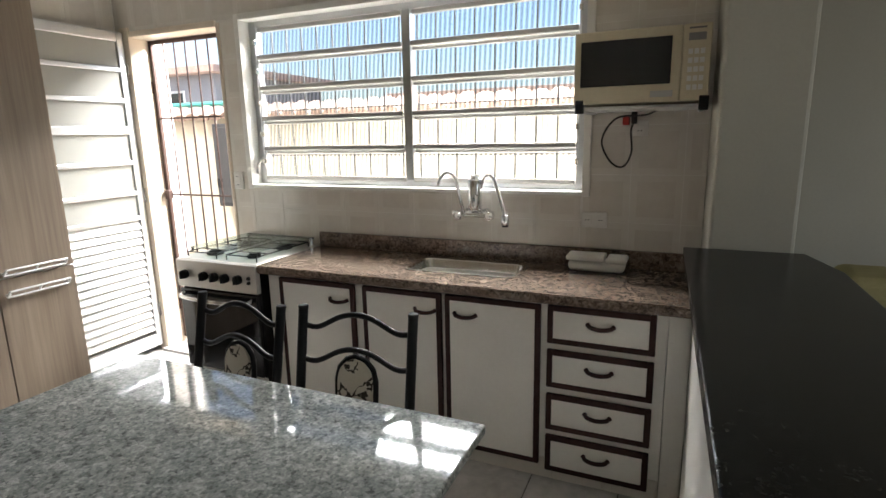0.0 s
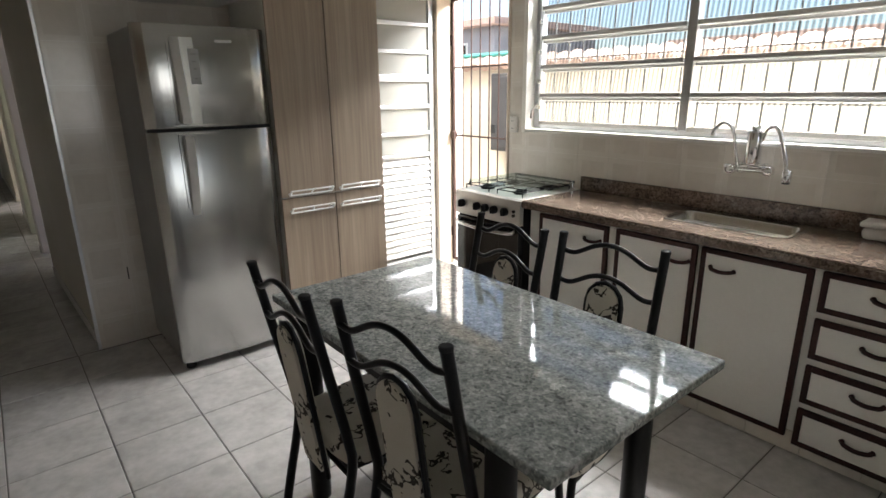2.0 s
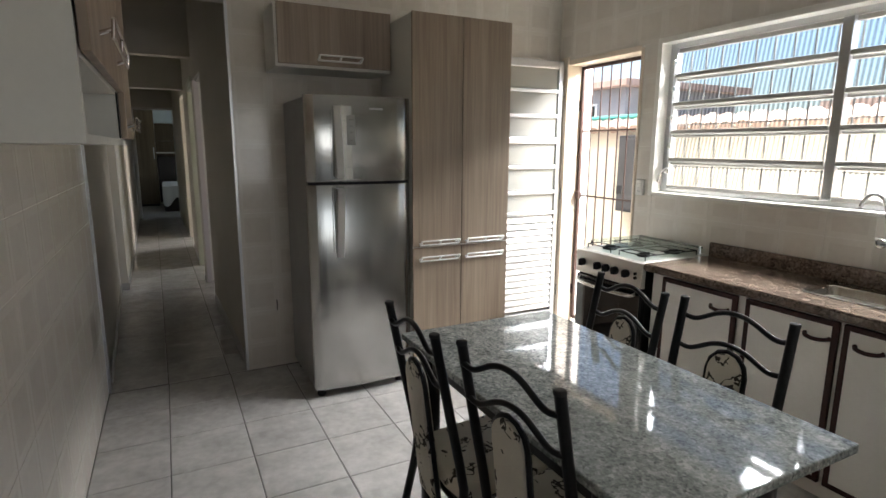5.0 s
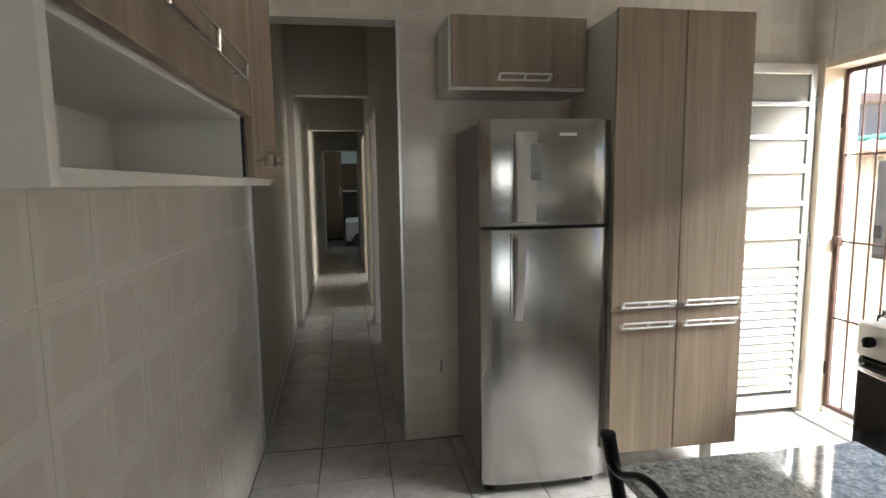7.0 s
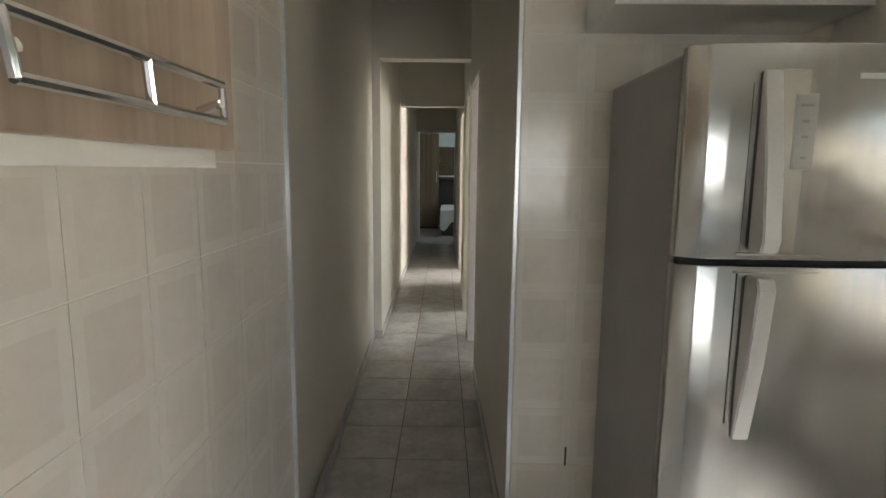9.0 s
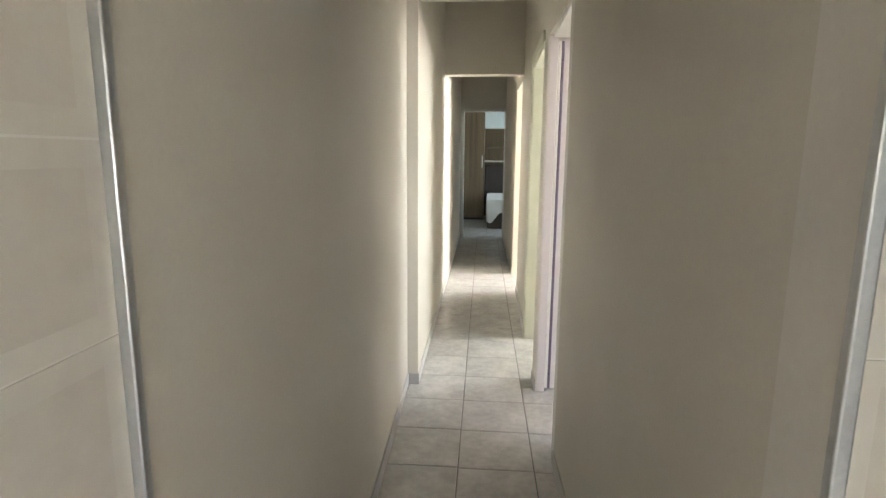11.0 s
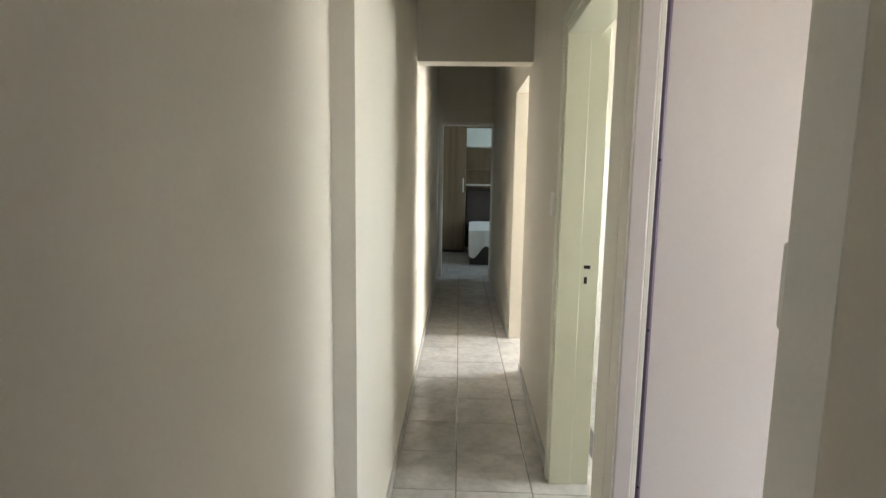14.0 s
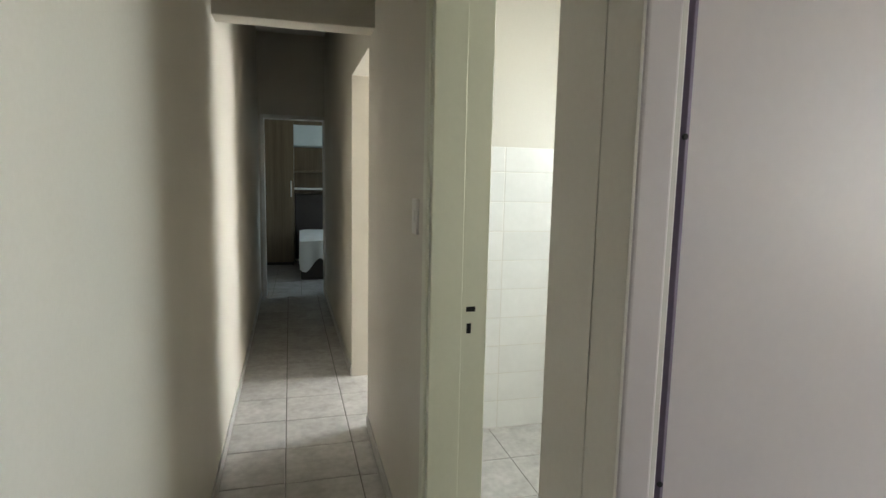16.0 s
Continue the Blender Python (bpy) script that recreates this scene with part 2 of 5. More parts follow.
M_GREYHOUSE = material("grey_house_render", (0.34, 0.33, 0.33), (0.27, 0.26, 0.26), 0.9, 0, 1, 20, 0.3)
M_GREENPIPE = material("turquoise_gutter", (0.12, 0.46, 0.40), (0.10, 0.38, 0.33), 0.5)
M_MWCREAM = material("yellowed_cream_plastic", (0.66, 0.58, 0.41), (0.60, 0.52, 0.36), 0.4, 0, 2, 90, 0.04)
M_OUTLET = material("white_outlet_plastic", (0.74, 0.72, 0.68), (0.70, 0.68, 0.64), 0.35)
M_RED = material("red_plastic", (0.55, 0.04, 0.03), (0.45, 0.03, 0.02), 0.4)
M_GREYTXT = material("grey_print", (0.22, 0.21, 0.20), (0.18, 0.17, 0.16), 0.6)
M_WARDROBE = wood_material("brown_wardrobe_laminate", (0.17, 0.125, 0.075), (0.10, 0.072, 0.043), "z")
M_DARKBED = material("dark_brown_leatherette", (0.028, 0.02, 0.017), (0.04, 0.03, 0.025), 0.5, 0, 6, 120, 0.3)
M_SHEET = material("white_bed_sheet", (0.78, 0.78, 0.76), (0.72, 0.72, 0.70), 0.85, 0, 5, 90, 0.3)
M_BATHTILE = material("white_bath_tile", (0.78, 0.77, 0.74), (0.73, 0.72, 0.69), 0.15, 0, 5, 30, 0.03, rnd=0.03)
M_PALEBLUE = material("pale_blue_cabinet", (0.60, 0.68, 0.70), (0.56, 0.64, 0.66), 0.4)
M_LIVING = material("grey_green_wall_paint", (0.46, 0.445, 0.375), (0.42, 0.405, 0.34), 0.6, 0, 1.5, 90, 0.12)
M_HANDLE = material("satin_aluminium_handle", (0.78, 0.77, 0.75), (0.72, 0.71, 0.69), 0.35, 0.55, 3, 60, 0.02)
M_STOVE = material("silver_stove_enamel", (0.58, 0.56, 0.52), (0.52, 0.50, 0.46), 0.35, 0.45, 3, 90, 0.03)
M_TILERIM = material("pale_tile_border", (0.695, 0.655, 0.59), (0.64, 0.60, 0.535), 0.16, 0, 5, 30, 0.03)
M_DARKMETAL = material("dark_grey_painted_metal", (0.04, 0.04, 0.042), (0.06, 0.058, 0.058), 0.6)
M_GRILLE = material("grey_painted_bars", (0.20, 0.195, 0.19), (0.15, 0.145, 0.14), 0.5, 0.2, 8, 90, 0.1)
M_PANEL = material("grey_touch_panel", (0.30, 0.295, 0.28), (0.26, 0.255, 0.24), 0.3, 0.2, 4, 80, 0.03)
M_SLAT = material("anodised_slat", (0.50, 0.49, 0.465), (0.44, 0.43, 0.41), 0.45, 0.35, 4, 80, 0.05)
M_YELLOW = material("dull_yellow_cloth", (0.34, 0.30, 0.14), (0.26, 0.23, 0.10), 0.85, 0, 9, 90, 0.4)


for dull in (M_TRIM, M_BLACK, M_RUBBER, M_BLACKG):
    dull.node_tree.nodes["Principled BSDF"].inputs["Specular IOR Level"].default_value = 0.25


# ---- building helpers ----
def empty(name, m=None):
    ob = new(name)
    ob.empty_display_size = 0.1
    if m is not None:
        ob.matrix_world = m
    return ob


def part(name, bm, mat, parent=None, label="", smooth=False):
    """Links a bmesh as one mesh object, under a thing or a part."""
    me = bpy.data.meshes.new(name)
    bm.normal_update()
    if smooth:
        for f in bm.faces:
            f.smooth = True
        for e in bm.edges:
            if len(e.link_faces) == 2 and e.calc_face_angle() > 0.7:
                e.smooth = False
    bm.to_mesh(me)
    bm.free()
    me.materials.append(mat)
    ob = new(name, me)
    ob.parent = parent
    if label:
        ob["label"] = label
    return ob


def box(x0, y0, z0, x1, y1, z1, bev=0.0, bm=None, seg=2):
    own = bm is None
    b = bmesh.new()
    bmesh.ops.create_cube(b, size=1, matrix=Matrix.LocRotScale(((x0 + x1) / 2, (y0 + y1) / 2, (z0 + z1) / 2), None,
                                                              (abs(x1 - x0), abs(y1 - y0), abs(z1 - z0))))
    if bev:
        bmesh.ops.bevel(b, geom=b.edges[:], offset=bev, segments=seg, affect="EDGES", profile=0.5)
    if own:
        return b
    return merge(bm, b)


def merge(bm, other):
    me = bpy.data.meshes.new("tmp")
    other.to_mesh(me)
    other.free()
    bm.from_mesh(me)
    bpy.data.meshes.remove(me)
    return bm


def tube(pts, r, n=10, bm=None, caps=True, flat=1.0):
    """A round bar swept along points; r may be one radius or one for each point."""
    bm = bm or bmesh.new()
    P = [Vector(p) for p in pts]
    rr = r if isinstance(r, (list, tuple)) else [r] * len(P)
    rings, up = [], None
    for i, p in enumerate(P):
        d = (P[min(i + 1, len(P) - 1)] - P[max(i - 1, 0)]).normalized()
        if up is None:
            up = Vector((0, 0, 1)) if abs(d.z) < 0.9 else Vector((1, 0, 0))
        side = d.cross(up).normalized()
        up = side.cross(d).normalized()
        rings.append([bm.verts.new(p + rr[i] * (math.cos(a) * side + math.sin(a) * up * flat))
                      for a in (2 * math.pi * k / n for k in range(n))])
    for a, b in zip(rings, rings[1:]):
        for k in range(n):
            bm.faces.new((a[k], a[(k + 1) % n], b[(k + 1) % n], b[k]))
    if caps:
        bm.faces.new(rings[0][::-1])
        bm.faces.new(rings[-1])
    bmesh.ops.recalc_face_normals(bm, faces=bm.faces[:])
    return bm


def curve(pts, steps=8):
    """Points of a smooth line through the given ones."""
    P = [Vector(p) for p in pts]
    out = []
    for i in range(len(P) - 1):
        a, b, c, d = P[max(i - 1, 0)], P[i], P[i + 1], P[min(i + 2, len(P) - 1)]
        for k in range(steps):
            t = k / steps
            out.append(0.5 * (2 * b + (c - a) * t + (2 * a - 5 * b + 4 * c - d) * t * t + (3 * b - a - 3 * c + d) * t ** 3))
    return out + [P[-1]]


def cylinder(c, r, depth, axis="z", n=20, bev=0.0, bm=None, r2=None):
    b = bmesh.new()
    rot = {"z": Matrix(), "x": Matrix.Rotation(radians(90), 4, "Y"), "y": Matrix.Rotation(radians(-90), 4, "X")}[axis]
    bmesh.ops.create_cone(b, cap_ends=True, segments=n, radius1=r, radius2=r if r2 is None else r2, depth=depth,
                          matrix=Matrix.Translation(c) @ rot)
    if bev:
        es = [e for e in b.edges if len(e.link_faces) == 2 and e.calc_face_angle() > 1]
        bmesh.ops.bevel(b, geom=es, offset=bev, segments=2, affect="EDGES", profile=0.5)
    return b if bm is None else merge(bm, b)


def slab(outline, z0, z1, bev=0.0, hole=None):
    """A flat prism over an outline of (x, y)."""
    bm = bmesh.new()
    lo = [bm.verts.new((x, y, z0)) for x, y in outline]
    hi = [bm.verts.new((x, y, z1)) for x, y in outline]
    bm.faces.new(lo[::-1])
    bm.faces.new(hi)
    k = len(lo)
    for i in range(k):
        bm.faces.new((lo[i], lo[(i + 1) % k], hi[(i + 1) % k], hi[i]))
    bmesh.ops.recalc_face_normals(bm, faces=bm.faces[:])
    if bev:
        bmesh.ops.bevel(bm, geom=bm.edges[:], offset=bev, segments=2, affect="EDGES", profile=0.5)
    return bm


def cells(cuts_a, cuts_b, holes):
    for i in range(len(cuts_a) - 1):
        for j in range(len(cuts_b) - 1):
            a, b = (cuts_a[i] + cuts_a[i + 1]) / 2, (cuts_b[j] + cuts_b[j + 1]) / 2
            if not any(h[0] < a < h[1] and h[2] < b < h[3] for h in holes):
                yield i, j


def panel_mesh(w, h, t, holes, put):
    """A board w long and h high with rectangular holes (s0, s1, z0, z1) right through it; put(s, n, z) gives the place."""
    S = sorted({0.0, w} | {min(max(v, 0), w) for q in holes for v in q[:2]})
    Z = sorted({0.0, h} | {min(max(v, 0), h) for q in holes for v in q[2:]})
    full = set(cells(S, Z, holes))
    bm, seen = bmesh.new(), {}

    def v(i, n, j):
        if (i, n, j) not in seen:
            seen[i, n, j] = bm.verts.new(put(S[i], n * t, Z[j]))
        return seen[i, n, j]

    for i, j in full:
        bm.faces.new((v(i, 0, j), v(i + 1, 0, j), v(i + 1, 0, j + 1), v(i, 0, j + 1)))
        bm.faces.new((v(i, 1, j), v(i, 1, j + 1), v(i + 1, 1, j + 1), v(i + 1, 1, j)))
        for di, dj, a, b in ((-1, 0, (i, j), (i, j + 1)), (1, 0, (i + 1, j), (i + 1, j + 1)),
                             (0, -1, (i, j), (i + 1, j)), (0, 1, (i, j + 1), (i + 1, j + 1))):
            if (i + di, j + dj) not in full:
                bm.faces.new((v(a[0], 0, a[1]), v(b[0], 0, b[1]), v(b[0], 1, b[1]), v(a[0], 1, a[1])))
    bmesh.ops.recalc_face_normals(bm, faces=bm.faces[:])
    return bm


def wall(name, p0, p1, thick, z0, z1, mat, label, holes=(), category="wall"):
    """A wall whose seen face runs from p0 to p1; it is thick to the left of that way."""
    a, b = Vector((*p0, 0)), Vector((*p1, 0))
    d = (b - a).normalized()
    nrm = Vector((-d.y, d.x, 0))
    bm = panel_mesh((b - a).length, z1 - z0, thick, [(q[0], q[1], q[2] - z0, q[3] - z0) for q in holes],
                    lambda s, n, z: a + d * s + nrm * n + Vector((0, 0, z + z0)))
    return tagged(part(name, bm, mat), label, category, kind="structure")


TILE_MESHES = {}


def tile_mesh(w, h, t, mat):
    """A thin tile with softly bevelled rim, lying in its own x and z, facing -y."""
    key = (round(w, 3), round(h, 3), t, mat.name)
    if key not in TILE_MESHES:
        e = min(0.028 if mat is M_TILE else 0.003, w / 4, h / 4)
        X, Z = (0, e, w - e, w), (0, e, h - e, h)
        u = t if mat is M_TILE else t * 0.5
        vs = [(0, 0, 0), (w, 0, 0), (w, 0, h), (0, 0, h), (0, -u, 0), (w, -u, 0), (w, -u, h), (0, -u, h),
              (X[1], -t, Z[1]), (X[2], -t, Z[1]), (X[2], -t, Z[2]), (X[1], -t, Z[2])]
        fs = [(0, 1, 5, 4), (1, 2, 6, 5), (2, 3, 7, 6), (3, 0, 4, 7), (4, 5, 9, 8), (5, 6, 10, 9), (6, 7, 11, 10), (7, 4, 8, 11), (8, 9, 10, 11)]
        me = bpy.data.meshes.new("tile")
        me.from_pydata(vs, [], fs)
        me.materials.append(mat)
        if mat is M_TILE:
            me.materials.append(M_TILERIM)
            for f in (4, 5, 6, 7):
                me.polygons[f].material_index = 1
        TILE_MESHES[key] = me
    return TILE_MESHES[key]


def spans(lo, hi, first, pitch, joint):
    """Pieces between lo and hi on a grid through first."""
    k = math.floor((lo - first) / pitch)
    out = []
    while first + k * pitch < hi - 1e-6:
        a, b = max(lo, first + k * pitch + joint / 2), min(hi, first + (k + 1) * pitch - joint / 2)
        if b - a > 0.012:
            out.append((a, b))
        k += 1
    return out


def clip_rect(r, holes):
    """Cuts a rectangle (s0, s1, z0, z1) against holes, into pieces."""
    todo = [r]
    for q in holes:
        nxt = []
        for s0, s1, z0, z1 in todo:
            if q[0] >= s1 or q[1] <= s0 or q[2] >= z1 or q[3] <= z0:
                nxt.append((s0, s1, z0, z1))
                continue
            if q[0] > s0:
                nxt.append((s0, q[0], z0, z1))
            if q[1] < s1:
                nxt.append((q[1], s1, z0, z1))
            m0, m1 = max(s0, q[0]), min(s1, q[1])
            if q[2] > z0:
                nxt.append((m0, m1, z0, q[2]))
            if q[3] < z1:
                nxt.append((m0, m1, q[3], z1))
        todo = nxt
    return [t for t in todo if t[1] - t[0] > 0.012 and t[3] - t[2] > 0.012]


def tile_wall(parent, p0, p1, z0, z1, mat, holes=(), pitch=(0.217, 0.217), first=(0.0, 0.0), t=0.0015, joint=0.003):
    """Tiles on the seen face of a wall that runs from p0 to p1."""
    a, b = Vector((*p0, 0)), Vector((*p1, 0))
    ang = math.atan2(b.y - a.y, b.x - a.x)
    d = (b - a).normalized()
    for s0, s1 in spans(0, (b - a).length, first[0], pitch[0], joint):
        for h0, h1 in spans(z0, z1, first[1], pitch[1], joint):
            for q in clip_rect((s0, s1, h0, h1), holes):
                ob = new("tile", tile_mesh(q[1] - q[0], q[3] - q[2], t, mat))
                ob.parent = parent
                ob.matrix_local = Matrix.Translation(a + d * q[0] + Vector((0, 0, q[2]))) @ Matrix.Rotation(ang, 4, "Z")


def rest_tiles(name, x0, x1, y0, y1, mat, parent):
    """Floor tiles of rooms hardly seen, joined."""
    vs, fs = [], []
    for a, b in spans(x0, x1, -1.742, 0.36, 0.004):
        for c, d in spans(y0, y1, 0.26, 0.36, 0.004):
            k = len(vs)
            vs += [(a, c, 0), (b, c, 0), (b, d, 0), (a, d, 0), (a, c, -0.004), (b, c, -0.004), (b, d, -0.004), (a, d, -0.004)]
            fs += [(k, k + 1, k + 2, k + 3)] + [(k + i, k + 4 + i, k + 4 + (i + 1) % 4, k + (i + 1) % 4) for i in range(4)]
    me = bpy.data.meshes.new(name)
    me.from_pydata(vs, [], fs)
    me.materials.append(mat)
    ob = new(name, me)
    ob.parent = parent
    ob["kind"] = "stuff"
    return ob


# ---- large structure ----
CEIL = 3.2
ground = tagged(part("ground", box(-80, 3.02, -0.3, 60, 160, -0.12), M_CONCRETE), "pale concrete yard and ground outside the kitchen", "ground", kind="structure")
floor = tagged(part("floor", box(-15.8, -2.6, -0.2, 3.2, 3.17, -0.003), M_FGROUT), "grey mottled ceramic floor tiles with dark joints", "floor", kind="structure")
ceiling = tagged(part("ceiling", box(-15.8, -2.6, CEIL, 3.2, 3.3, CEIL + 0.15), M_CEIL), "plain white painted ceiling", "ceiling", kind="structure")

GATE = (-3.08, -2.31, 2.12)
WIN = (-2.16, -0.20, 1.18, 2.12)
north_holes = [(GATE[0] + 3.19, GATE[1] + 3.19, -0.01, GATE[2]), (WIN[0] + 3.19, WIN[1] + 3.19, WIN[2], WIN[3])]
wall_north = wall("wall_north", (-3.19, 2.854), (0.31, 2.854), 0.16, 0, CEIL, M_GROUT, "kitchen wall of glossy beige tiles with a wide window", north_holes)
west_holes = [(0.0, 0.795, -0.01, 2.325)]
wall_west = wall("wall_west", (-3.194, -0.42), (-3.194, 3.22), 0.14, 0, CEIL, M_GROUT, "tiled kitchen wall with the passage to the hallway", west_holes)
wall_south = wall("wall_south", (3.0, -0.424), (-3.19, -0.424), 0.12, 0, CEIL, M_GROUT, "kitchen side wall of glossy beige tiles")
wall_pier = tagged(part("wall_pier", box(0.312, 2.345, 0, 0.57, 3.01, CEIL, 0.012), M_LIVING), "smooth painted wall pier beside the worktop", "wall", kind="structure")
wall_back = wall("wall_back", (0.57, 2.9), (3.0, 2.9), 0.12, 0, CEIL, M_LIVING, "plain painted living room wall")
wall_east = wall("wall_east", (3.0, 3.0), (3.0, -0.424), 0.12, 0, CEIL, M_LIVING, "plain painted living room end wall", [(1.0, 2.4, 0.9, 2.1)])

# hallway: right wall in three stretches, left wall in two, and the beams across
RA, RB, RC, RD = (-3.334, 0.375), (-5.98, 0.29), (-8.41, 0.277), (-12.32, 0.2)
wall("wall_hall_1", RB, RA, 0.14, 0, CEIL, M_PAINT, "cream painted hallway wall with a doorway", [(0.03, 0.92, -0.01, 2.13)])
wall("wall_hall_2", RC, RB, 0.14, 0, CEIL, M_PAINT, "cream painted hallway wall with the bathroom doorway", [(1.51, 2.325, -0.01, 2.13)])
wall("wall_hall_3", RD, RC, 0.14, 0, CEIL, M_PAINT, "cream painted hallway wall with an open passage", [(3.05, 3.905, -0.01, 2.2)])
wall("wall_hall_4", (-3.19, -0.424), (-5.9, -0.52), 0.12, 0, CEIL, M_PAINT, "plain cream painted hallway wall")
wall("wall_hall_5", (-5.9, -0.456), (-12.32, -0.585), 0.14, 0, CEIL, M_PAINT, "plain cream painted hallway wall")
beam = tagged(part("beam_1", panel_mesh(0.835, CEIL, 0.15, [(0.093, 0.84, -1, 2.36)], lambda s, n, z: Vector((-5.9 - n, -0.545 + s, z))), M_PAINT),
              "painted pilaster and beam across the hallway", "beam", kind="structure")
tagged(part("beam_2", box(-8.33, -0.56, 2.238, -8.18, 0.282, CEIL - 0.002, 0.006), M_PAINT), "painted beam across the hallway", "beam", kind="structure")
wall("wall_bedroom", (-12.32, -1.7), (-12.32, 3.22), 0.12, 0, CEIL, M_PAINT, "cream wall at the end of the hallway", [(1.175, 1.885, -0.01, 2.205)])
wall("wall_bedroom_west", (-15.45, -1.7), (-15.45, 2.1), 0.12, 0, CEIL, M_PAINT, "plain bedroom wall")
wall("wall_bedroom_south", (-12.32, -1.7), (-15.57, -1.7), 0.12, 0, CEIL, M_PAINT, "plain bedroom wall")
wall("wall_bedroom_north", (-15.57, 2.1), (-12.32, 2.1), 0.12, 0, CEIL, M_PAINT, "plain bedroom wall with the window", [(1.4, 2.5, 1.05, 2.15)])
wall("wall_far_room", (-12.2, 3.1), (-8.26, 3.1), 0.12, 0, CEIL, M_PAINT, "plain room wall with a window", [(2.1, 3.5, 1.0, 2.2)])
bath_west = wall("wall_bath_west", (-8.22, 0.415), (-8.22, 3.22), 0.12, 0, CEIL, M_PAINT, "bathroom wall with white tiles below paint")
wall("wall_bath_north", (-8.22, 2.1), (-6.05, 2.1), 0.12, 0, CEIL, M_PAINT, "bathroom wall with a small window", [(0.6, 1.6, 1.5, 2.3)])
wall("wall_side_room", (-6.03, 3.1), (-3.334, 3.1), 0.12, 0, CEIL, M_PAINT, "plain side room wall with a window", [(1.0, 2.4, 1.0, 2.2)])
wall("wall_bath_east", (-5.955, 0.44), (-5.955, 3.1), 0.09, 0, CEIL, M_PAINT, "plain partition wall")

skirting = [((-3.34, -0.42), (-5.9, -0.52)), ((-5.91, -0.456), (-12.3, -0.584))]
for a, b in skirting:
    va, vb = Vector((*a, 0)), Vector((*b, 0))
    d = (vb - va).normalized()
    nn = Vector((d.y, -d.x, 0))
    bm = panel_mesh((vb - va).length, 0.075, 0.009, [], lambda s, n, z: va + d * s + nn * (n - 0.001) + Vector((0, 0, z)))
    tagged(part("baseboard", bm, M_SKIRT), "low grey ceramic skirting along the hallway", "baseboard", kind="structure")
for a, b in (((-5.06, 0.3195), (-3.34, 0.375)), ((-8.405, 0.277), (-6.94, 0.285)), ((-12.3, 0.2), (-9.28, 0.259)), ((-6.08, 0.2895), (-5.875, 0.293))):
    va, vb = Vector((*a, 0)), Vector((*b, 0))
    d = (vb - va).normalized()
    nn = Vector((d.y, -d.x, 0))
    bm = panel_mesh((vb - va).length, 0.075, 0.009, [], lambda s, n, z: va + d * s + nn * (n - 0.001) + Vector((0, 0, z)))
    tagged(part("baseboard", bm, M_SKIRT), "low grey ceramic skirting along the hallway", "baseboard", kind="structure")
tagged(part("baseboard", box(-5.912, -0.53, 0, -5.898, -0.444, 0.075, 0.003), M_SKIRT), "grey ceramic skirting at the pilaster foot", "baseboard", kind="structure")
tagged(part("trim", box(-3.198, 0.362, 0, -3.182, 0.380, 2.33, 0.003), M_ALU), "thin metal corner trim of the passage", "trim", kind="structure")
tagged(part("trim", box(-3.198, -0.426, 0, -3.182, -0.408, 2.33, 0.003), M_ALU), "thin metal corner trim of the passage", "trim", kind="structure")

# half wall with the bar top
tagged(part("half_wall", box(0.285, 0.72, 0, 0.60, 2.34, 1.02, 0.004), M_WHITEPAINT), "low white half wall below the bar top", "wall", kind="structure")
bar_top = tagged(part("bar_top", slab([(0.235, 2.34), (0.283, 0.68), (0.665, 0.68), (0.655, 2.10), (0.60, 2.34)], 1.02, 1.052, 0.004), M_BLACKG),
                 "polished black granite bar top on the half wall", "counter")
tagged(part("step", box(-3.08, 2.80, -0.003, -2.31, 3.02, 0.018, 0.004), M_SKIRT), "grey stone threshold of the kitchen door", "threshold", kind="structure")

# ---- kitchen window ----
window = tagged(empty("window_1"), "wide aluminium louvre window with ribbed glass panes", "window", kind="structure")
fy0, fy1 = 2.925, 2.975
WX0, WX1, WZ0, WZ1 = WIN
fb = box(WX0, fy0, WZ0, WX0 + 0.05, fy1, WZ1, 0.004)
box(WX1 - 0.05, fy0, WZ0, WX1, fy1, WZ1, 0.004, fb)
box(WX0 + 0.05, fy0, WZ0, WX1 - 0.05, fy1, WZ0 + 0.035, 0.004, fb)
box(WX0 + 0.05, fy0, WZ1 - 0.035, WX1 - 0.05, fy1, WZ1, 0.004, fb)
part("window_frame", fb, M_ALU, window)
part("mullion", box(-1.155, fy0 - 0.008, WZ0 + 0.034, -1.105, fy1, WZ1 - 0.034, 0.004), M_ALU, window)
part("window_sill", box(WX0 + 0.002, 2.83, WZ0 - 0.012, WX1 - 0.002, 2.924, WZ0 + 0.006, 0.004), M_WHITEPAINT, window, "white painted sill")
for k, (x0, x1) in enumerate(((WX0 - 0.03, WX0 + 0.004), (WX1 - 0.004, WX1 + 0.03))):
    part("casing", box(x0, 2.838, WZ0 - 0.02, x1, 2.925, WZ1 + 0.03, 0.003), M_WHITEPAINT, window)
part("casing", box(WX0 + 0.004, 2.838, WZ1 - 0.004, WX1 - 0.004, 2.925, WZ1 + 0.03, 0.003), M_WHITEPAINT, window)
rows_z = [WZ0 + 0.035 + k * (WZ1 - WZ0 - 0.07) / 5 for k in range(6)]
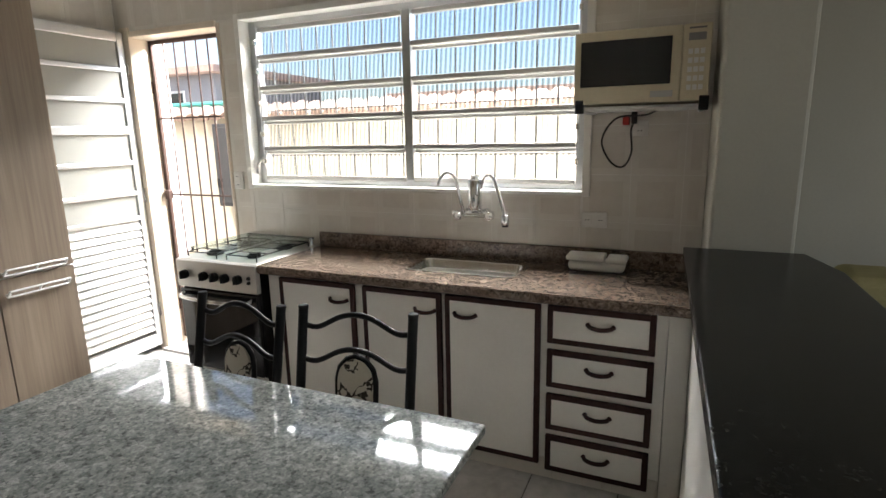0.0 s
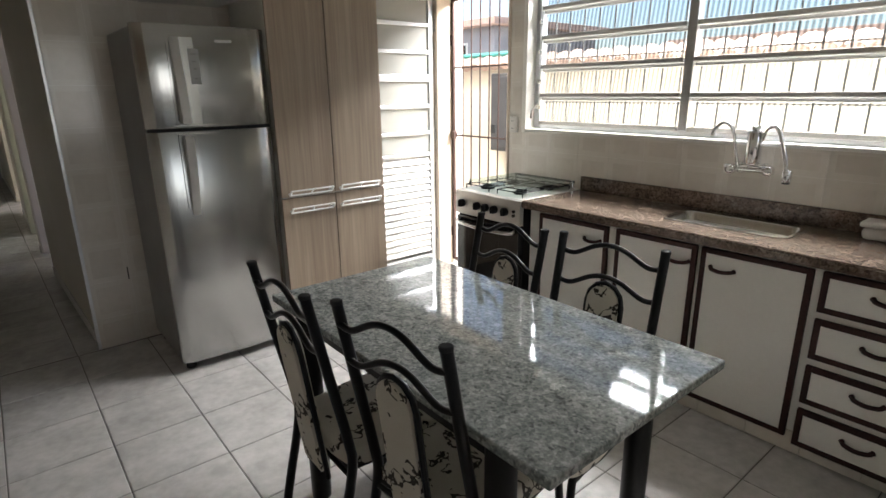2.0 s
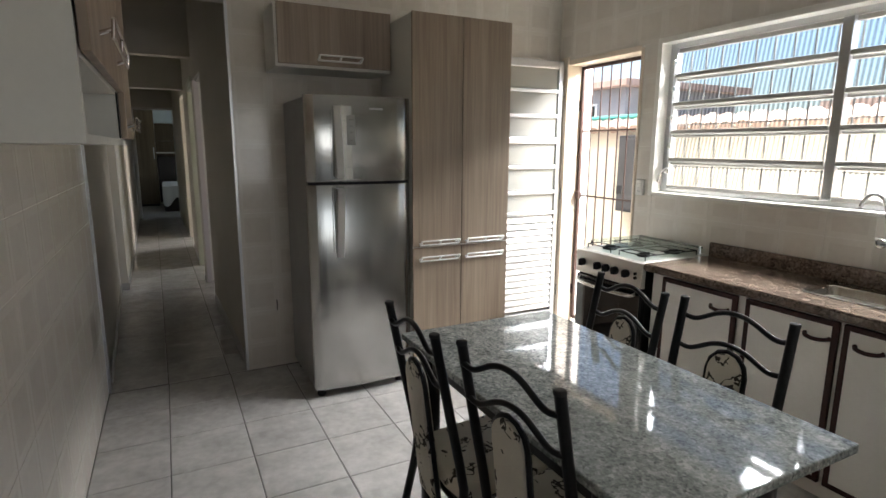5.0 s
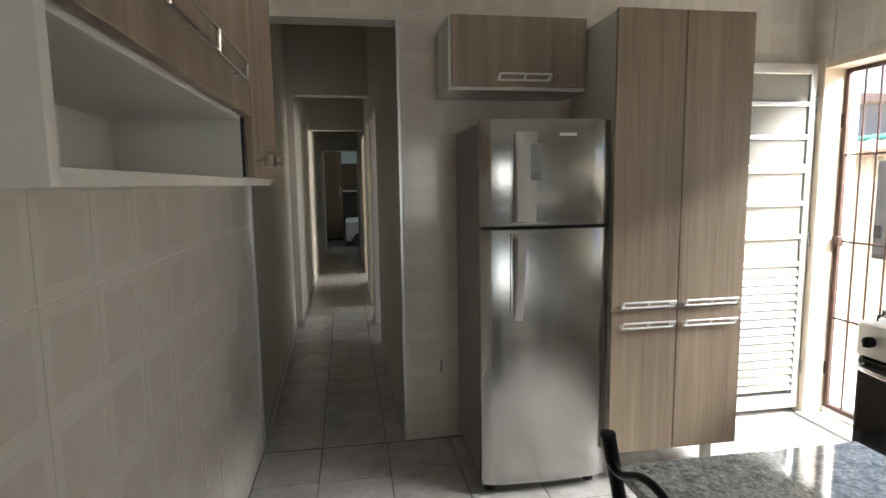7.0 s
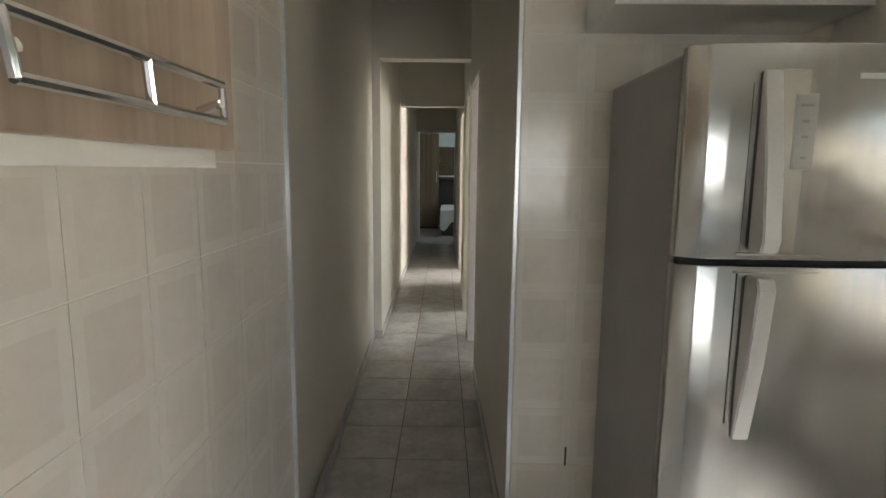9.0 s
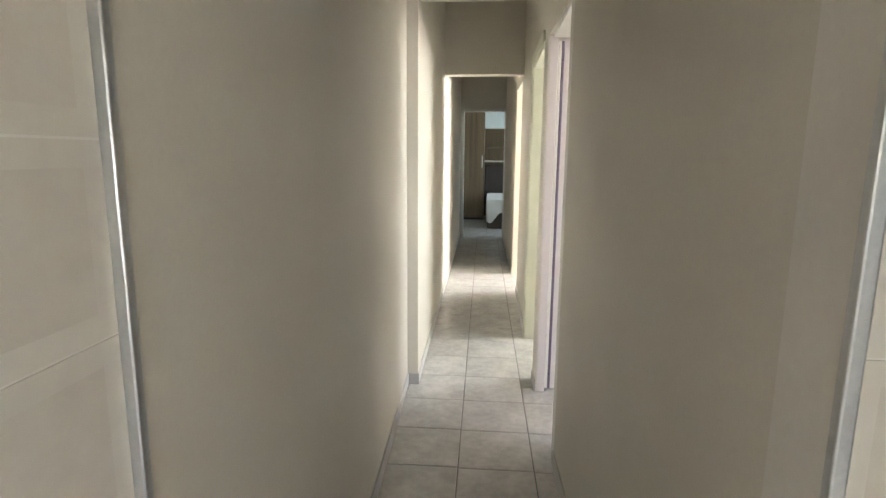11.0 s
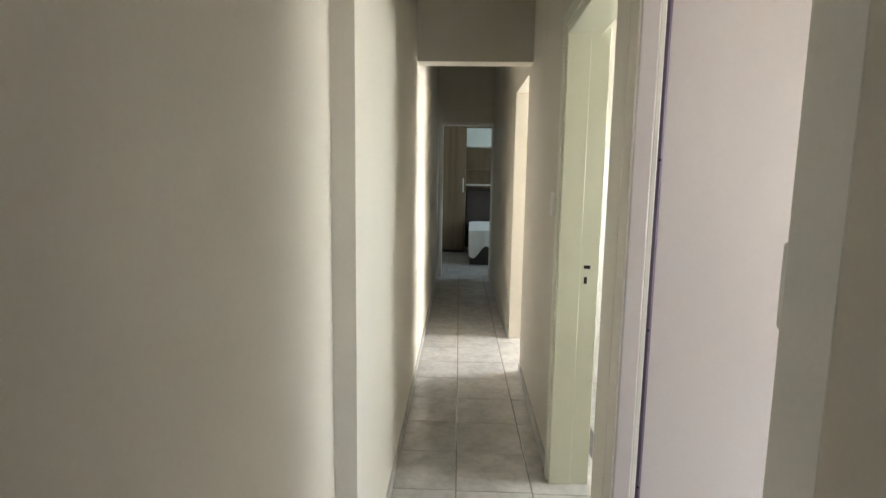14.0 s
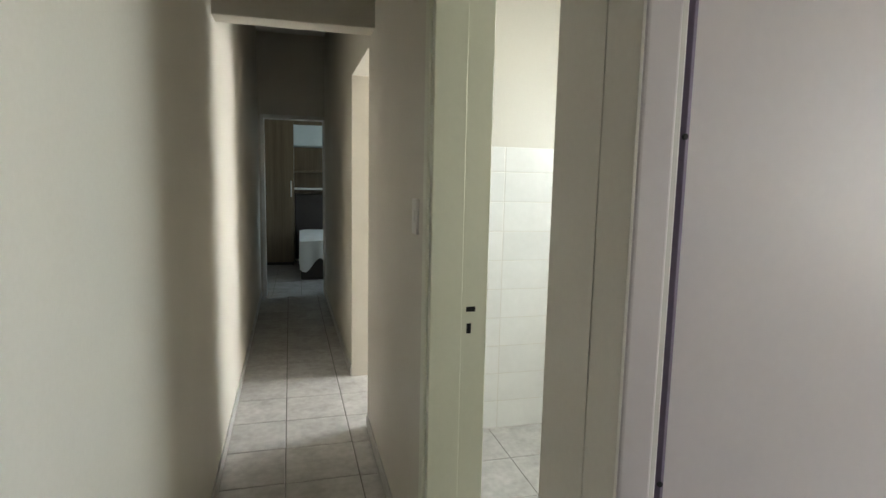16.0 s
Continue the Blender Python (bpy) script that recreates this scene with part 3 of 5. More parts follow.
for x0, x1 in ((WX0 + 0.052, -1.157), (-1.103, WX1 - 0.052)):
    for z0, z1 in zip(rows_z, rows_z[1:]):
        pm = Matrix.Translation((0, 2.948, z1 - 0.02)) @ Matrix.Rotation(radians(-9), 4, "X")
        bm = box(x0 + 0.012, -0.002, -(z1 - z0) + 0.035, x1 - 0.012, 0.002, -0.004)
        bm.transform(pm)
        pane = part("pane", bm, M_RIBGLASS, window)
        pane.visible_shadow = False
        bm = box(x0, -0.012, -(z1 - z0) + 0.012, x1, 0.010, -(z1 - z0) + 0.036, 0.003)
        box(x0, -0.012, -0.006, x1, 0.010, 0.018, 0.003, bm)
        bm.transform(pm)
        part("sash_rail", bm, M_SLAT, window)
for x in (WX0 + 0.045, WX1 - 0.045):
    lever = part("lever_rod", tube([(x, 2.915, 1.28), (x, 2.912, 1.6), (x, 2.915, 2.02)], 0.005, 8), M_ALU, window)
    for z in (1.32, 1.48, 1.66, 1.84, 2.0):
        part("link", box(x - 0.008, 2.905, z - 0.014, x + 0.008, 2.926, z + 0.014, 0.003), M_STEELTOP, window)
part("crank_handle", tube([(WX0 + 0.045, 2.91, 1.34), (WX0 + 0.03, 2.87, 1.30), (WX0 + 0.03, 2.86, 1.25)], 0.008, 8), M_CHROME, window)
grille = tagged(empty("window_grille"), "thin iron bars outside the kitchen window", "grille")
for k in range(18):
    x = WX0 + 0.06 + k * (WX1 - WX0 - 0.12) / 17
    part("bar", tube([(x, 3.05, WZ0 - 0.05), (x, 3.05, WZ1 + 0.05)], 0.005, 8), M_GRILLE, grille)
for z in (1.35, 1.62, 1.92):
    part("cross_bar", box(WX0 - 0.02, 3.042, z - 0.004, WX1 + 0.02, 3.058, z + 0.004), M_GRILLE, grille)
for x in (WX0 - 0.01, WX1 + 0.01):
    part("anchor", box(x - 0.012, 3.006, 1.34, x + 0.012, 3.06, 1.36), M_GRILLE, grille)

# ---- kitchen door: frame, open leaf, barred gate ----
frame_k = tagged(empty("door_1"), "cream painted frame of the open kitchen back door", "door frame", kind="structure")
part("jamb", box(-3.14, 2.835, 0, -3.06, 3.0, 2.16, 0.006), M_CREAMFRAME, frame_k)
part("jamb", box(-2.335, 2.845, 0.018, -2.312, 3.0, 2.12, 0.004), M_CREAMFRAME, frame_k)
part("lintel", box(-3.06, 2.842, 2.098, -2.335, 3.0, 2.135, 0.005), M_CREAMFRAME, frame_k)

leaf = tagged(empty("kitchen_door"), "open aluminium kitchen door with frosted panes above louvres", "door")
LX0, LX1, LY0, LY1 = -3.128, -3.094, 2.06, 2.825
fb = box(LX0, LY0, 0.04, LX1, LY0 + 0.06, 2.13, 0.004)
box(LX0, LY1 - 0.045, 0.04, LX1, LY1, 2.13, 0.004, fb)
box(LX0, LY0 + 0.06, 0.04, LX1, LY1 - 0.045, 0.13, 0.004, fb)
box(LX0, LY0 + 0.06, 2.07, LX1, LY1 - 0.045, 2.13, 0.004, fb)
part("door_frame", fb, M_ALU, leaf)
rails = [2.07, 1.899, 1.708, 1.523, 1.317, 1.118, 0.952]
for i, z in enumerate(rails[1:]):
    hh = 0.024 if i == 2 else 0.013
    part("rail", box(LX0 - 0.002, LY0 + 0.058, z - hh, LX1 + 0.006, LY1 - 0.043, z + hh, 0.004), M_ALU, leaf)
    part("frosted_pane", box(-3.114, LY0 + 0.06, z + hh, -3.108, LY1 - 0.045, rails[i] - (0.0 if i == 0 else 0.013)), M_FROST, leaf, "frosted pane")
nsl = 15
for k in range(nsl):
    z = 0.155 + k * (0.93 - 0.155) / nsl
    bm = box(-0.004, LY0 + 0.06, 0, 0.004, LY1 - 0.045, 0.062, 0.002)
    bm.transform(Matrix.Translation((-3.098, 0, z)) @ Matrix.Rotation(radians(-24), 4, "Y"))
    part("slat", bm, M_SLAT, leaf)
for z in (0.3, 1.1, 1.9):
    part("hinge", cylinder((-3.09, 2.832, z), 0.008, 0.09, "z", 12), M_STEELTOP, leaf)

gate = tagged(empty("gate"), "closed dark brown iron gate with thin vertical bars", "gate")
GY = 2.985
fb = box(-3.058, GY - 0.012, 0.05, -3.034, GY + 0.012, 2.095, 0.002)
box(-2.36, GY - 0.012, 0.05, -2.336, GY + 0.012, 2.095, 0.002, fb)
box(-3.034, GY - 0.012, 2.071, -2.36, GY + 0.012, 2.095, 0.002, fb)
box(-3.034, GY - 0.012, 0.05, -2.36, GY + 0.012, 0.074, 0.002, fb)
part("gate_frame", fb, M_IRON, gate)
for k in range(6):
    x = -3.034 + (k + 1) * 0.674 / 7
    part("bar", tube([(x, GY, 0.07), (x, GY, 2.075)], 0.0055, 8), M_IRON, gate)
for z in (0.62, 1.09, 1.60):
    part("cross_bar", box(-3.04, GY - 0.004, z - 0.006, -2.355, GY + 0.004, z + 0.006), M_IRON, gate)
part("latch", box(-3.045, GY - 0.035, 1.06, -3.01, GY + 0.005, 1.12, 0.004), M_IRON, gate)
for z in (0.3, 1.8):
    part("hinge", cylinder((-3.06, GY - 0.012, z), 0.009, 0.08, "z", 10), M_IRON, gate)

# ---- yard ----
yard_wall = tagged(empty("yard_wall"), "sunlit cream rendered yard wall with a clay tile cap", "wall", kind="structure")
part("wall_body", box(-14, 5.0, -0.15, 10, 5.24, 1.72, 0.01), M_YARDWALL, yard_wall)
cap_me = None
for k in range(96):
    x = -11.5 + k * 0.17
    if cap_me is None:
        bm = tube([(0, -0.16, -0.05), (0, 0.09, 0.05)], [0.075, 0.085], 12, caps=True, flat=0.55)
        first_cap = part("roof_tile", bm, M_TERRA, yard_wall, smooth=True)
        cap_me = first_cap.data
        ob = first_cap
    else:
        ob = new("roof_tile", cap_me)
        ob.parent = yard_wall
    ob.location = (x, 5.06, 1.745 + 0.006 * math.sin(k * 2.3))
meter = tagged(empty("meter_box"), "dark metal meter cabinet on the yard wall", "cabinet")
part("body", box(-4.54, 4.86, 0.72, -4.16, 5.0, 1.62, 0.01), M_DARKMETAL, meter)
part("door", box(-4.52, 4.845, 0.76, -4.18, 4.862, 1.58, 0.006), M_DARKMETAL, meter)
part("lock", box(-4.51, 4.83, 0.93, -4.44, 4.848, 1.03, 0.004), M_RUBBER, meter)


def house(name, x0, y0, x1, y1, h, mat, label, wins):
    ob = tagged(empty(name), label, "house")
    part("wall", box(x0, y0, -0.2, x1, y1, h, 0.01), mat, ob)
    part("roof", slab([(x0 - .4, y0 - .4), (x1 + .4, y0 - .4), (x1 + .4, y1 + .3), (x0 - .4, y1 + .3)], h, h + 0.22, 0.02), M_TERRA, ob)
    for x, z in wins:
        w = part("window", box(x - 0.5, y0 - 0.03, z, x + 0.5, y0 + 0.02, z + 1.0, 0.01), M_WHITEPAINT, ob)
        part("pane", box(x - 0.42, y0 - 0.036, z + 0.08, x + 0.42, y0 - 0.028, z + 0.92), M_BLACKGLASS, w)
    return ob


house("house", -20.5, 13.5, -13.2, 19.0, 3.45, M_GREYHOUSE, "grey rendered house behind the yard wall", [(-15.0, 2.0), (-18.0, 2.0)])
house("house", -8.5, 17.0, 2.5, 23.0, 2.6, M_YARDWALL, "low cream house behind the yard wall", [(-6.0, 1.5), (-1.5, 1.5)])
tagged(part("pipe", tube([(-7.5, 5.2, 1.70), (-7.45, 5.2, 1.86), (-4.25, 5.2, 1.86), (-4.2, 5.2, 1.70)], 0.03, 10), M_GREENPIPE), "turquoise pipe along the top of the yard wall", "pipe")

# ---- kitchen things ----
def handle_frame(y0, y1, x, z, parent, axis="y", h=0.03, mat=None, r=0.0055):
    """A flat chrome handle: a slanted rectangular ring with a centre post, standing off the door."""
    def p(s, o, u):
        return (x + o, y0 + s, z + u) if axis == "y" else (y0 + s, x + o, z + u)
    sg = 1 if axis == "y" else 1
    w = y1 - y0
    bm = tube([p(0.012, 0.028 * sg, h / 2), p(w, 0.028 * sg, h / 2)], r, 8)
    tube([p(0, 0.024 * sg, -h / 2), p(w - 0.012, 0.024 * sg, -h / 2)], r, 8, bm)
    for s in (0.0, w / 2 - 0.006, w - 0.012):
        tube([p(s, 0.024 * sg, -h / 2), p(s + 0.012, 0.028 * sg, h / 2)], r, 8, bm)
    for s in (0.008, w - 0.016):
        tube([p(s, 0.0, -h / 4), p(s + 0.004, 0.026 * sg, 0)], 0.005, 8, bm)
    return part("handle", bm, mat or M_HANDLE, parent, "bright metal ring handle", True)


tall = tagged(empty("tall_cabinet"), "tall taupe wood-grain kitchen cabinet with four doors", "cabinet")
part("body", box(-3.04, 1.288, 0.165, -2.55, 1.955, 2.215, 0.002), M_CARCASS, tall, "white board carcass")
for y0, y1, z0, z1, hz in ((1.285, 1.613, 0.868, 2.22, 0.893), (1.618, 1.957, 0.868, 2.22, 0.893), (1.285, 1.613, 0.165, 0.862, 0.795), (1.618, 1.957, 0.165, 0.862, 0.795)):
    dr = part("door", box(-2.548, y0, z0, -2.53, y1, z1, 0.002), M_WOOD, tall, "taupe wood-grain door")
    handle_frame(y0 + 0.035 if y0 < 1.5 else y0 + 0.02, y1 - 0.02 if y0 < 1.5 else y1 - 0.04, -2.53, hz, dr, h=0.024, r=0.0048)
for x in (-2.62, -2.98):
    for y in (1.34, 1.86):
        part("leg", box(x - 0.02, y - 0.02, 0, x + 0.02, y + 0.02, 0.166, 0.003), M_WHITEPAINT, tall)

over = tagged(empty("wall_cabinet"), "wood-grain wall cabinet above the fridge", "cabinet")
part("body", box(-3.188, 0.585, 1.915, -2.868, 1.282, 2.262, 0.002), M_CARCASS, over, "white board carcass")
dr = part("door", box(-2.866, 0.60, 1.932, -2.848, 1.280, 2.262, 0.002), M_WOODX, over, "taupe wood-grain flap")
handle_frame(0.82, 1.09, -2.848, 1.972, dr)

# fridge
fridge = tagged(empty("refrigerator"), "tall brushed stainless steel two-door refrigerator", "refrigerator")
part("body", box(-3.16, 0.672, 0.055, -2.60, 1.272, 1.735, 0.012), M_GREYSIDE, fridge, "grey enamelled cabinet")


def bowed_door(y0, y1, z0, z1, x, bow, thick):
    """A door front that bulges a little, with rounded rims."""
    n = 14
    pts = [(y0 + (y1 - y0) * k / n, x + bow * (1 - (2 * k / n - 1) ** 2) - 0.02 * (abs(2 * k / n - 1) ** 14)) for k in range(n + 1)]
    bm = slab([(xx, yy) for yy, xx in pts] + [(x - thick, y1), (x - thick, y0)], z0, z1, 0.004)
    return bm


f_up = part("freezer_door", bowed_door(0.668, 1.276, 1.272, 1.742, -2.542, 0.014, 0.056), M_STEEL, fridge, smooth=True)
f_lo = part("fridge_door", bowed_door(0.668, 1.276, 0.058, 1.258, -2.542, 0.014, 0.056), M_STEEL, fridge, smooth=True)
part("gasket", box(-2.598, 0.68, 1.257, -2.556, 1.268, 1.273), M_RUBBER, fridge)


def fridge_handle(z0, z1, tip, parent):
    """A flat bar that stands away from the door at one end."""
    s = 1 if tip > 0 else -1
    a, b = (z0, z1) if s > 0 else (z1, z0)
    bm = bmesh.new()
    prof = [(a, -2.528), (a, -2.478), (a + s * 0.025, -2.468), (a + (b - a) * 0.5, -2.486), (b, -2.522), (b, -2.530)]
    lo = [bm.verts.new((x, 0.814, z)) for z, x in prof]
    hi = [bm.verts.new((x, 0.854, z)) for z, x in prof]
    bm.faces.new(lo), bm.faces.new(hi[::-1])
    for i in range(len(prof)):
        j = (i + 1) % len(prof)
        bm.faces.new((lo[i], hi[i], hi[j], lo[j]))
    bmesh.ops.recalc_face_normals(bm, faces=bm.faces[:])
    bmesh.ops.bevel(bm, geom=bm.edges[:], offset=0.003, segments=2, affect="EDGES")
    return part("handle", bm, M_PLASTIC, parent, "silver bar handle")


fridge_handle(1.295, 1.685, 1, f_up)
fridge_handle(0.845, 1.238, -1, f_lo)
part("control_surround", box(-2.534, 0.856, 1.288, -2.5285, 0.978, 1.688, 0.002), M_STEELTOP, f_up)
pnl = part("control_panel", box(-2.529, 0.890, 1.475, -2.5262, 0.938, 1.636, 0.0015), M_PANEL, f_up, "grey touch panel")
for k, (z, w) in enumerate(((1.612, 0.026), (1.578, 0.016), (1.545, 0.016), (1.50, 0.012))):
    part("mark", box(-2.5265, 0.914 - w / 2, z - 0.003, -2.5257, 0.914 + w / 2, z + 0.003), M_GREYTXT, pnl)
# flat dark strip on each door, painting the shade between handle and door
part("handle_recess", box(-2.5375, 0.797, 1.292, -2.5325, 0.816, 1.66, 0.002), M_RUBBER, f_up, "flat dark strip for the shade beside the handle")
part("trim_line", box(-2.535, 0.79, 1.283, -2.527, 0.98, 1.288, 0.001), M_STEELTOP, f_up)
part("handle_recess", box(-2.5375, 0.795, 0.88, -2.5325, 0.816, 1.243, 0.002), M_RUBBER, f_lo, "flat dark strip for the shade beside the handle")
part("trim_line", box(-2.535, 0.79, 1.243, -2.527, 0.98, 1.247, 0.001), M_STEELTOP, f_lo)
part("badge", box(-2.5300, 1.02, 1.668, -2.5255, 1.10, 1.68, 0.001), M_PLASTIC, f_up)
for y in (0.72, 1.22):
    part("foot", cylinder((-2.62, y, 0.028), 0.026, 0.056, "z", 14, 0.004), M_RUBBER, fridge)
    part("foot", cylinder((-3.10, y, 0.028), 0.026, 0.056, "z", 14, 0.004), M_RUBBER, fridge)

# cabinets on the side wall: an open shelf below a flap, and a narrow door
shelfcab = tagged(empty("wall_cabinet"), "white wall cabinet with an open shelf under a wood-grain flap", "cabinet")
CY0, CY1, CZ0, CZ1 = -0.418, -0.135, 1.466, 2.18
part("side_panel", box(-0.75, CY0, CZ0, -0.732, CY1, CZ1, 0.001), M_CARCASS, shelfcab)
part("side_panel", box(-1.575, CY0, CZ0, -1.557, CY1, CZ1, 0.001), M_CARCASS, shelfcab)
part("bottom", box(-1.557, CY0, CZ0, -0.75, CY1, CZ0 + 0.018, 0.001), M_CARCASS, shelfcab)
part("shelf", box(-1.557, CY0, 1.618, -0.75, CY1, 1.636, 0.001), M_CARCASS, shelfcab)
part("top", box(-1.557, CY0, CZ1 - 0.018, -0.75, CY1, CZ1, 0.001), M_CARCASS, shelfcab)
part("back_panel", box(-1.557, CY0, CZ0 + 0.018, -0.75, CY0 + 0.006, CZ1 - 0.018), M_CARCASS, shelfcab)
part("edge_strip", box(-1.576, CY1 + 0.0005, CZ0 + 0.02, -1.558, CY1 + 0.004, 1.624), M_RUBBER, shelfcab, "black edge strip")
flap = part("flap_door", box(-1.575, CY1 + 0.004, 1.626, -0.735, CY1 + 0.022, CZ1, 0.002), M_WOODX, shelfcab, "taupe wood-grain flap")
handle_frame(-1.42, -0.92, CY1 + 0.022, 1.70, flap, "x", 0.035, M_CHROME, 0.0042)
for z in (1.474, 1.629):
    part("screw_hole", cylinder((-0.7315, -0.264, z), 0.005, 0.002, "x", 10), M_RUBBER, shelfcab)
narrow = tagged(empty("wall_cabinet"), "narrow wood-grain wall cabinet with one door", "cabinet")
part("body", box(-1.975, CY0, CZ0, -1.579, CY1, CZ1, 0.001), M_CARCASS, narrow, "white board carcass")
dr = part("door", box(-1.98, CY1 + 0.004, CZ0 + 0.02, -1.590, CY1 + 0.022, CZ1, 0.002), M_WOOD, narrow, "taupe wood-grain door")
handle_frame(-1.895, -1.605, CY1 + 0.022, 1.532, dr, "x", 0.035, M_CHROME, 0.0042)

# sink run
sink_cab = tagged(empty("sink_cabinet"), "white sink cabinet with dark brown edged doors and drawers", "cabinet")
FY = 2.362
part("body", box(-1.665, FY, 0.10, 0.205, 2.85, 0.80, 0.002), M_WHITEPAINT, sink_cab)
part("plinth", box(-1.665, FY + 0.01, 0, 0.205, 2.85, 0.10, 0.002), M_TILE, sink_cab, "tiled plinth")
for k in range(9):
    part("tile", box(-1.66 + k * 0.207, FY + 0.004, 0.004, -1.66 + k * 0.207 + 0.203, FY + 0.01, 0.096, 0.001), M_TILE, sink_cab)


def front(name, x0, x1, z0, z1, hx, hz, door=True):
    dr = part(name, box(x0 + 0.02, FY - 0.018, z0 + 0.02, x1 - 0.02, FY, z1 - 0.02, 0.002), M_WHITEPAINT, sink_cab)
    bm = box(x0, FY - 0.021, z0, x0 + 0.024, FY - 0.001, z1, 0.004)
    box(x1 - 0.024, FY - 0.021, z0, x1, FY - 0.001, z1, 0.004, bm)
    box(x0 + 0.022, FY - 0.0208, z0, x1 - 0.022, FY - 0.001, z0 + 0.024, 0.004, bm)
    box(x0 + 0.022, FY - 0.0208, z1 - 0.024, x1 - 0.022, FY - 0.001, z1, 0.004, bm)
    part("edging", bm, M_TRIM, dr, "dark red-brown wooden edging")
    pts = curve([(hx - 0.048, FY - 0.018, hz + 0.004), (hx - 0.036, FY - 0.036, hz), (hx, FY - 0.042, hz - 0.004), (hx + 0.036, FY - 0.036, hz), (hx + 0.048, FY - 0.018, hz + 0.004)], 4)
    part("handle", tube(pts, [0.011] + [0.0085] * (len(pts) - 2) + [0.011], 8), M_TRIM, dr, "brown pull handle", True)


front("door", -1.585, -1.150, 0.075, 0.783, -1.235, 0.70)
front("door", -1.105, -0.708, 0.075, 0.783, -0.785, 0.70)
front("door", -0.690, -0.270, 0.075, 0.783, -0.595, 0.70)
for z0, z1 in ((0.625, 0.785), (0.435, 0.598), (0.245, 0.405), (0.055, 0.218)):
    front("drawer", -0.242, 0.165, z0, z1, -0.035, (z0 + z1) / 2 + 0.012)
tagged(part("filler_panel", box(0.207, FY + 0.004, 0, 0.283, 2.85, 0.80, 0.002), M_WHITEPAINT), "white filler panel between cabinet and half wall", "panel", kind="structure")

SX0, SX1, SY0, SY1 = -0.955, -0.435, 2.49, 2.73
worktop = tagged(empty("worktop"), "brown speckled granite worktop with upstand", "worktop")
bm = panel_mesh(1.967, 0.547, 0.04, [(SX0 + 1.685, SX1 + 1.685, SY0 - 2.302, SY1 - 2.302)], lambda s, n, z: Vector((-1.685 + s, 2.302 + z, 0.80 + n)))
bmesh.ops.bevel(bm, geom=[e for e in bm.edges if e.calc_face_angle(0) > 1 and e.verts[0].co.y < 2.303 and e.verts[1].co.y < 2.303 and abs(e.verts[0].co.z - e.verts[1].co.z) < .001],
                offset=0.008, segments=3, affect="EDGES")
part("top", bm, M_BROWNG, worktop)
part("upstand", box(-1.685, 2.828, 0.84, 0.285, 2.85, 0.922, 0.004), M_BROWNG, worktop)
basin = tagged(empty("sink"), "stainless steel sink set into the worktop", "sink")


def bowl(x0, x1, y0, y1, z, depth, r, wall_in):
    """A pressed basin with rounded corners."""
    def ring(o, zz, rr):
        out = []
        for cx, cy, a0 in ((x1 - o - rr, y1 - o - rr, 0), (x0 + o + rr, y1 - o - rr, 90), (x0 + o + rr, y0 + o + rr, 180), (x1 - o - rr, y0 + o + rr, 270)):
            for k in range(7):
                a = radians(a0 + 15 * k)
                out.append((cx + rr * math.cos(a), cy + rr * math.sin(a), zz))
        return out
    b = bmesh.new()
    rings = [[b.verts.new(p) for p in ring(o, zz, rr)] for o, zz, rr in
             ((-0.012, z + 0.003, r + 0.012), (0.0, z + 0.004, r), (0.004, z - 0.004, r), (wall_in, z - depth + 0.02, r * 0.8), (wall_in + 0.025, z - depth, r * 0.6))]
    for a, c in zip(rings, rings[1:]):
        for k in range(len(a)):
            b.faces.new((a[k], a[(k + 1) % len(a)], c[(k + 1) % len(a)], c[k]))
    b.faces.new(rings[-1])
    bmesh.ops.recalc_face_normals(b, faces=b.faces[:])
    return b


part("bowl", bowl(SX0, SX1, SY0, SY1, 0.84, 0.13, 0.045, 0.02), M_STEELTOP, basin, smooth=True)
part("drain", cylinder(((SX0 + SX1) / 2, 2.61, 0.714), 0.032, 0.006, "z", 20, 0.002), M_CHROME, basin)

tap = tagged(empty("wall_tap"), "chrome wall mixer tap with filter and two spouts", "tap")
part("body", tube([(-0.86, 2.80, 1.065), (-0.65, 2.80, 1.068)], 0.017, 14), M_CHROME, tap, smooth=True)
for x in (-0.80, -0.70):
    part("flange", cylinder((x, 2.835, 1.066), 0.026, 0.03, "y", 18, 0.004), M_CHROME, tap, smooth=True)
part("knob", cylinder((-0.815, 2.76, 1.062), 0.022, 0.05, "y", 14, 0.005), M_CHROME, tap, smooth=True)
part("knob", cylinder((-0.655, 2.76, 1.066), 0.022, 0.04, "y", 14, 0.005), M_CHROME, tap, smooth=True)
part("filter_body", cylinder((-0.735, 2.775, 1.165), 0.034, 0.15, "z", 20, 0.008), M_CHROME, tap, smooth=True)
part("filter_cap", cylinder((-0.735, 2.775, 1.252), 0.024, 0.026, "z", 18, 0.004), M_CHROME, tap, smooth=True)
part("spout", tube(curve([(-0.80, 2.79, 1.07), (-0.815, 2.77, 1.16), (-0.83, 2.75, 1.25), (-0.865, 2.73, 1.275), (-0.89, 2.71, 1.245), (-0.895, 2.70, 1.215)], 5), 0.0085, 10), M_CHROME, tap, smooth=True)
part("spout", tube(curve([(-0.705, 2.775, 1.20), (-0.68, 2.76, 1.25), (-0.64, 2.74, 1.262), (-0.60, 2.71, 1.20), (-0.565, 2.68, 1.12), (-0.555, 2.675, 1.085)], 5), 0.0085, 10), M_CHROME, tap, smooth=True)
part("aerator", cylinder((-0.55, 2.672, 1.065), 0.019, 0.05, "z", 14, 0.004), M_CHROME, tap, smooth=True)
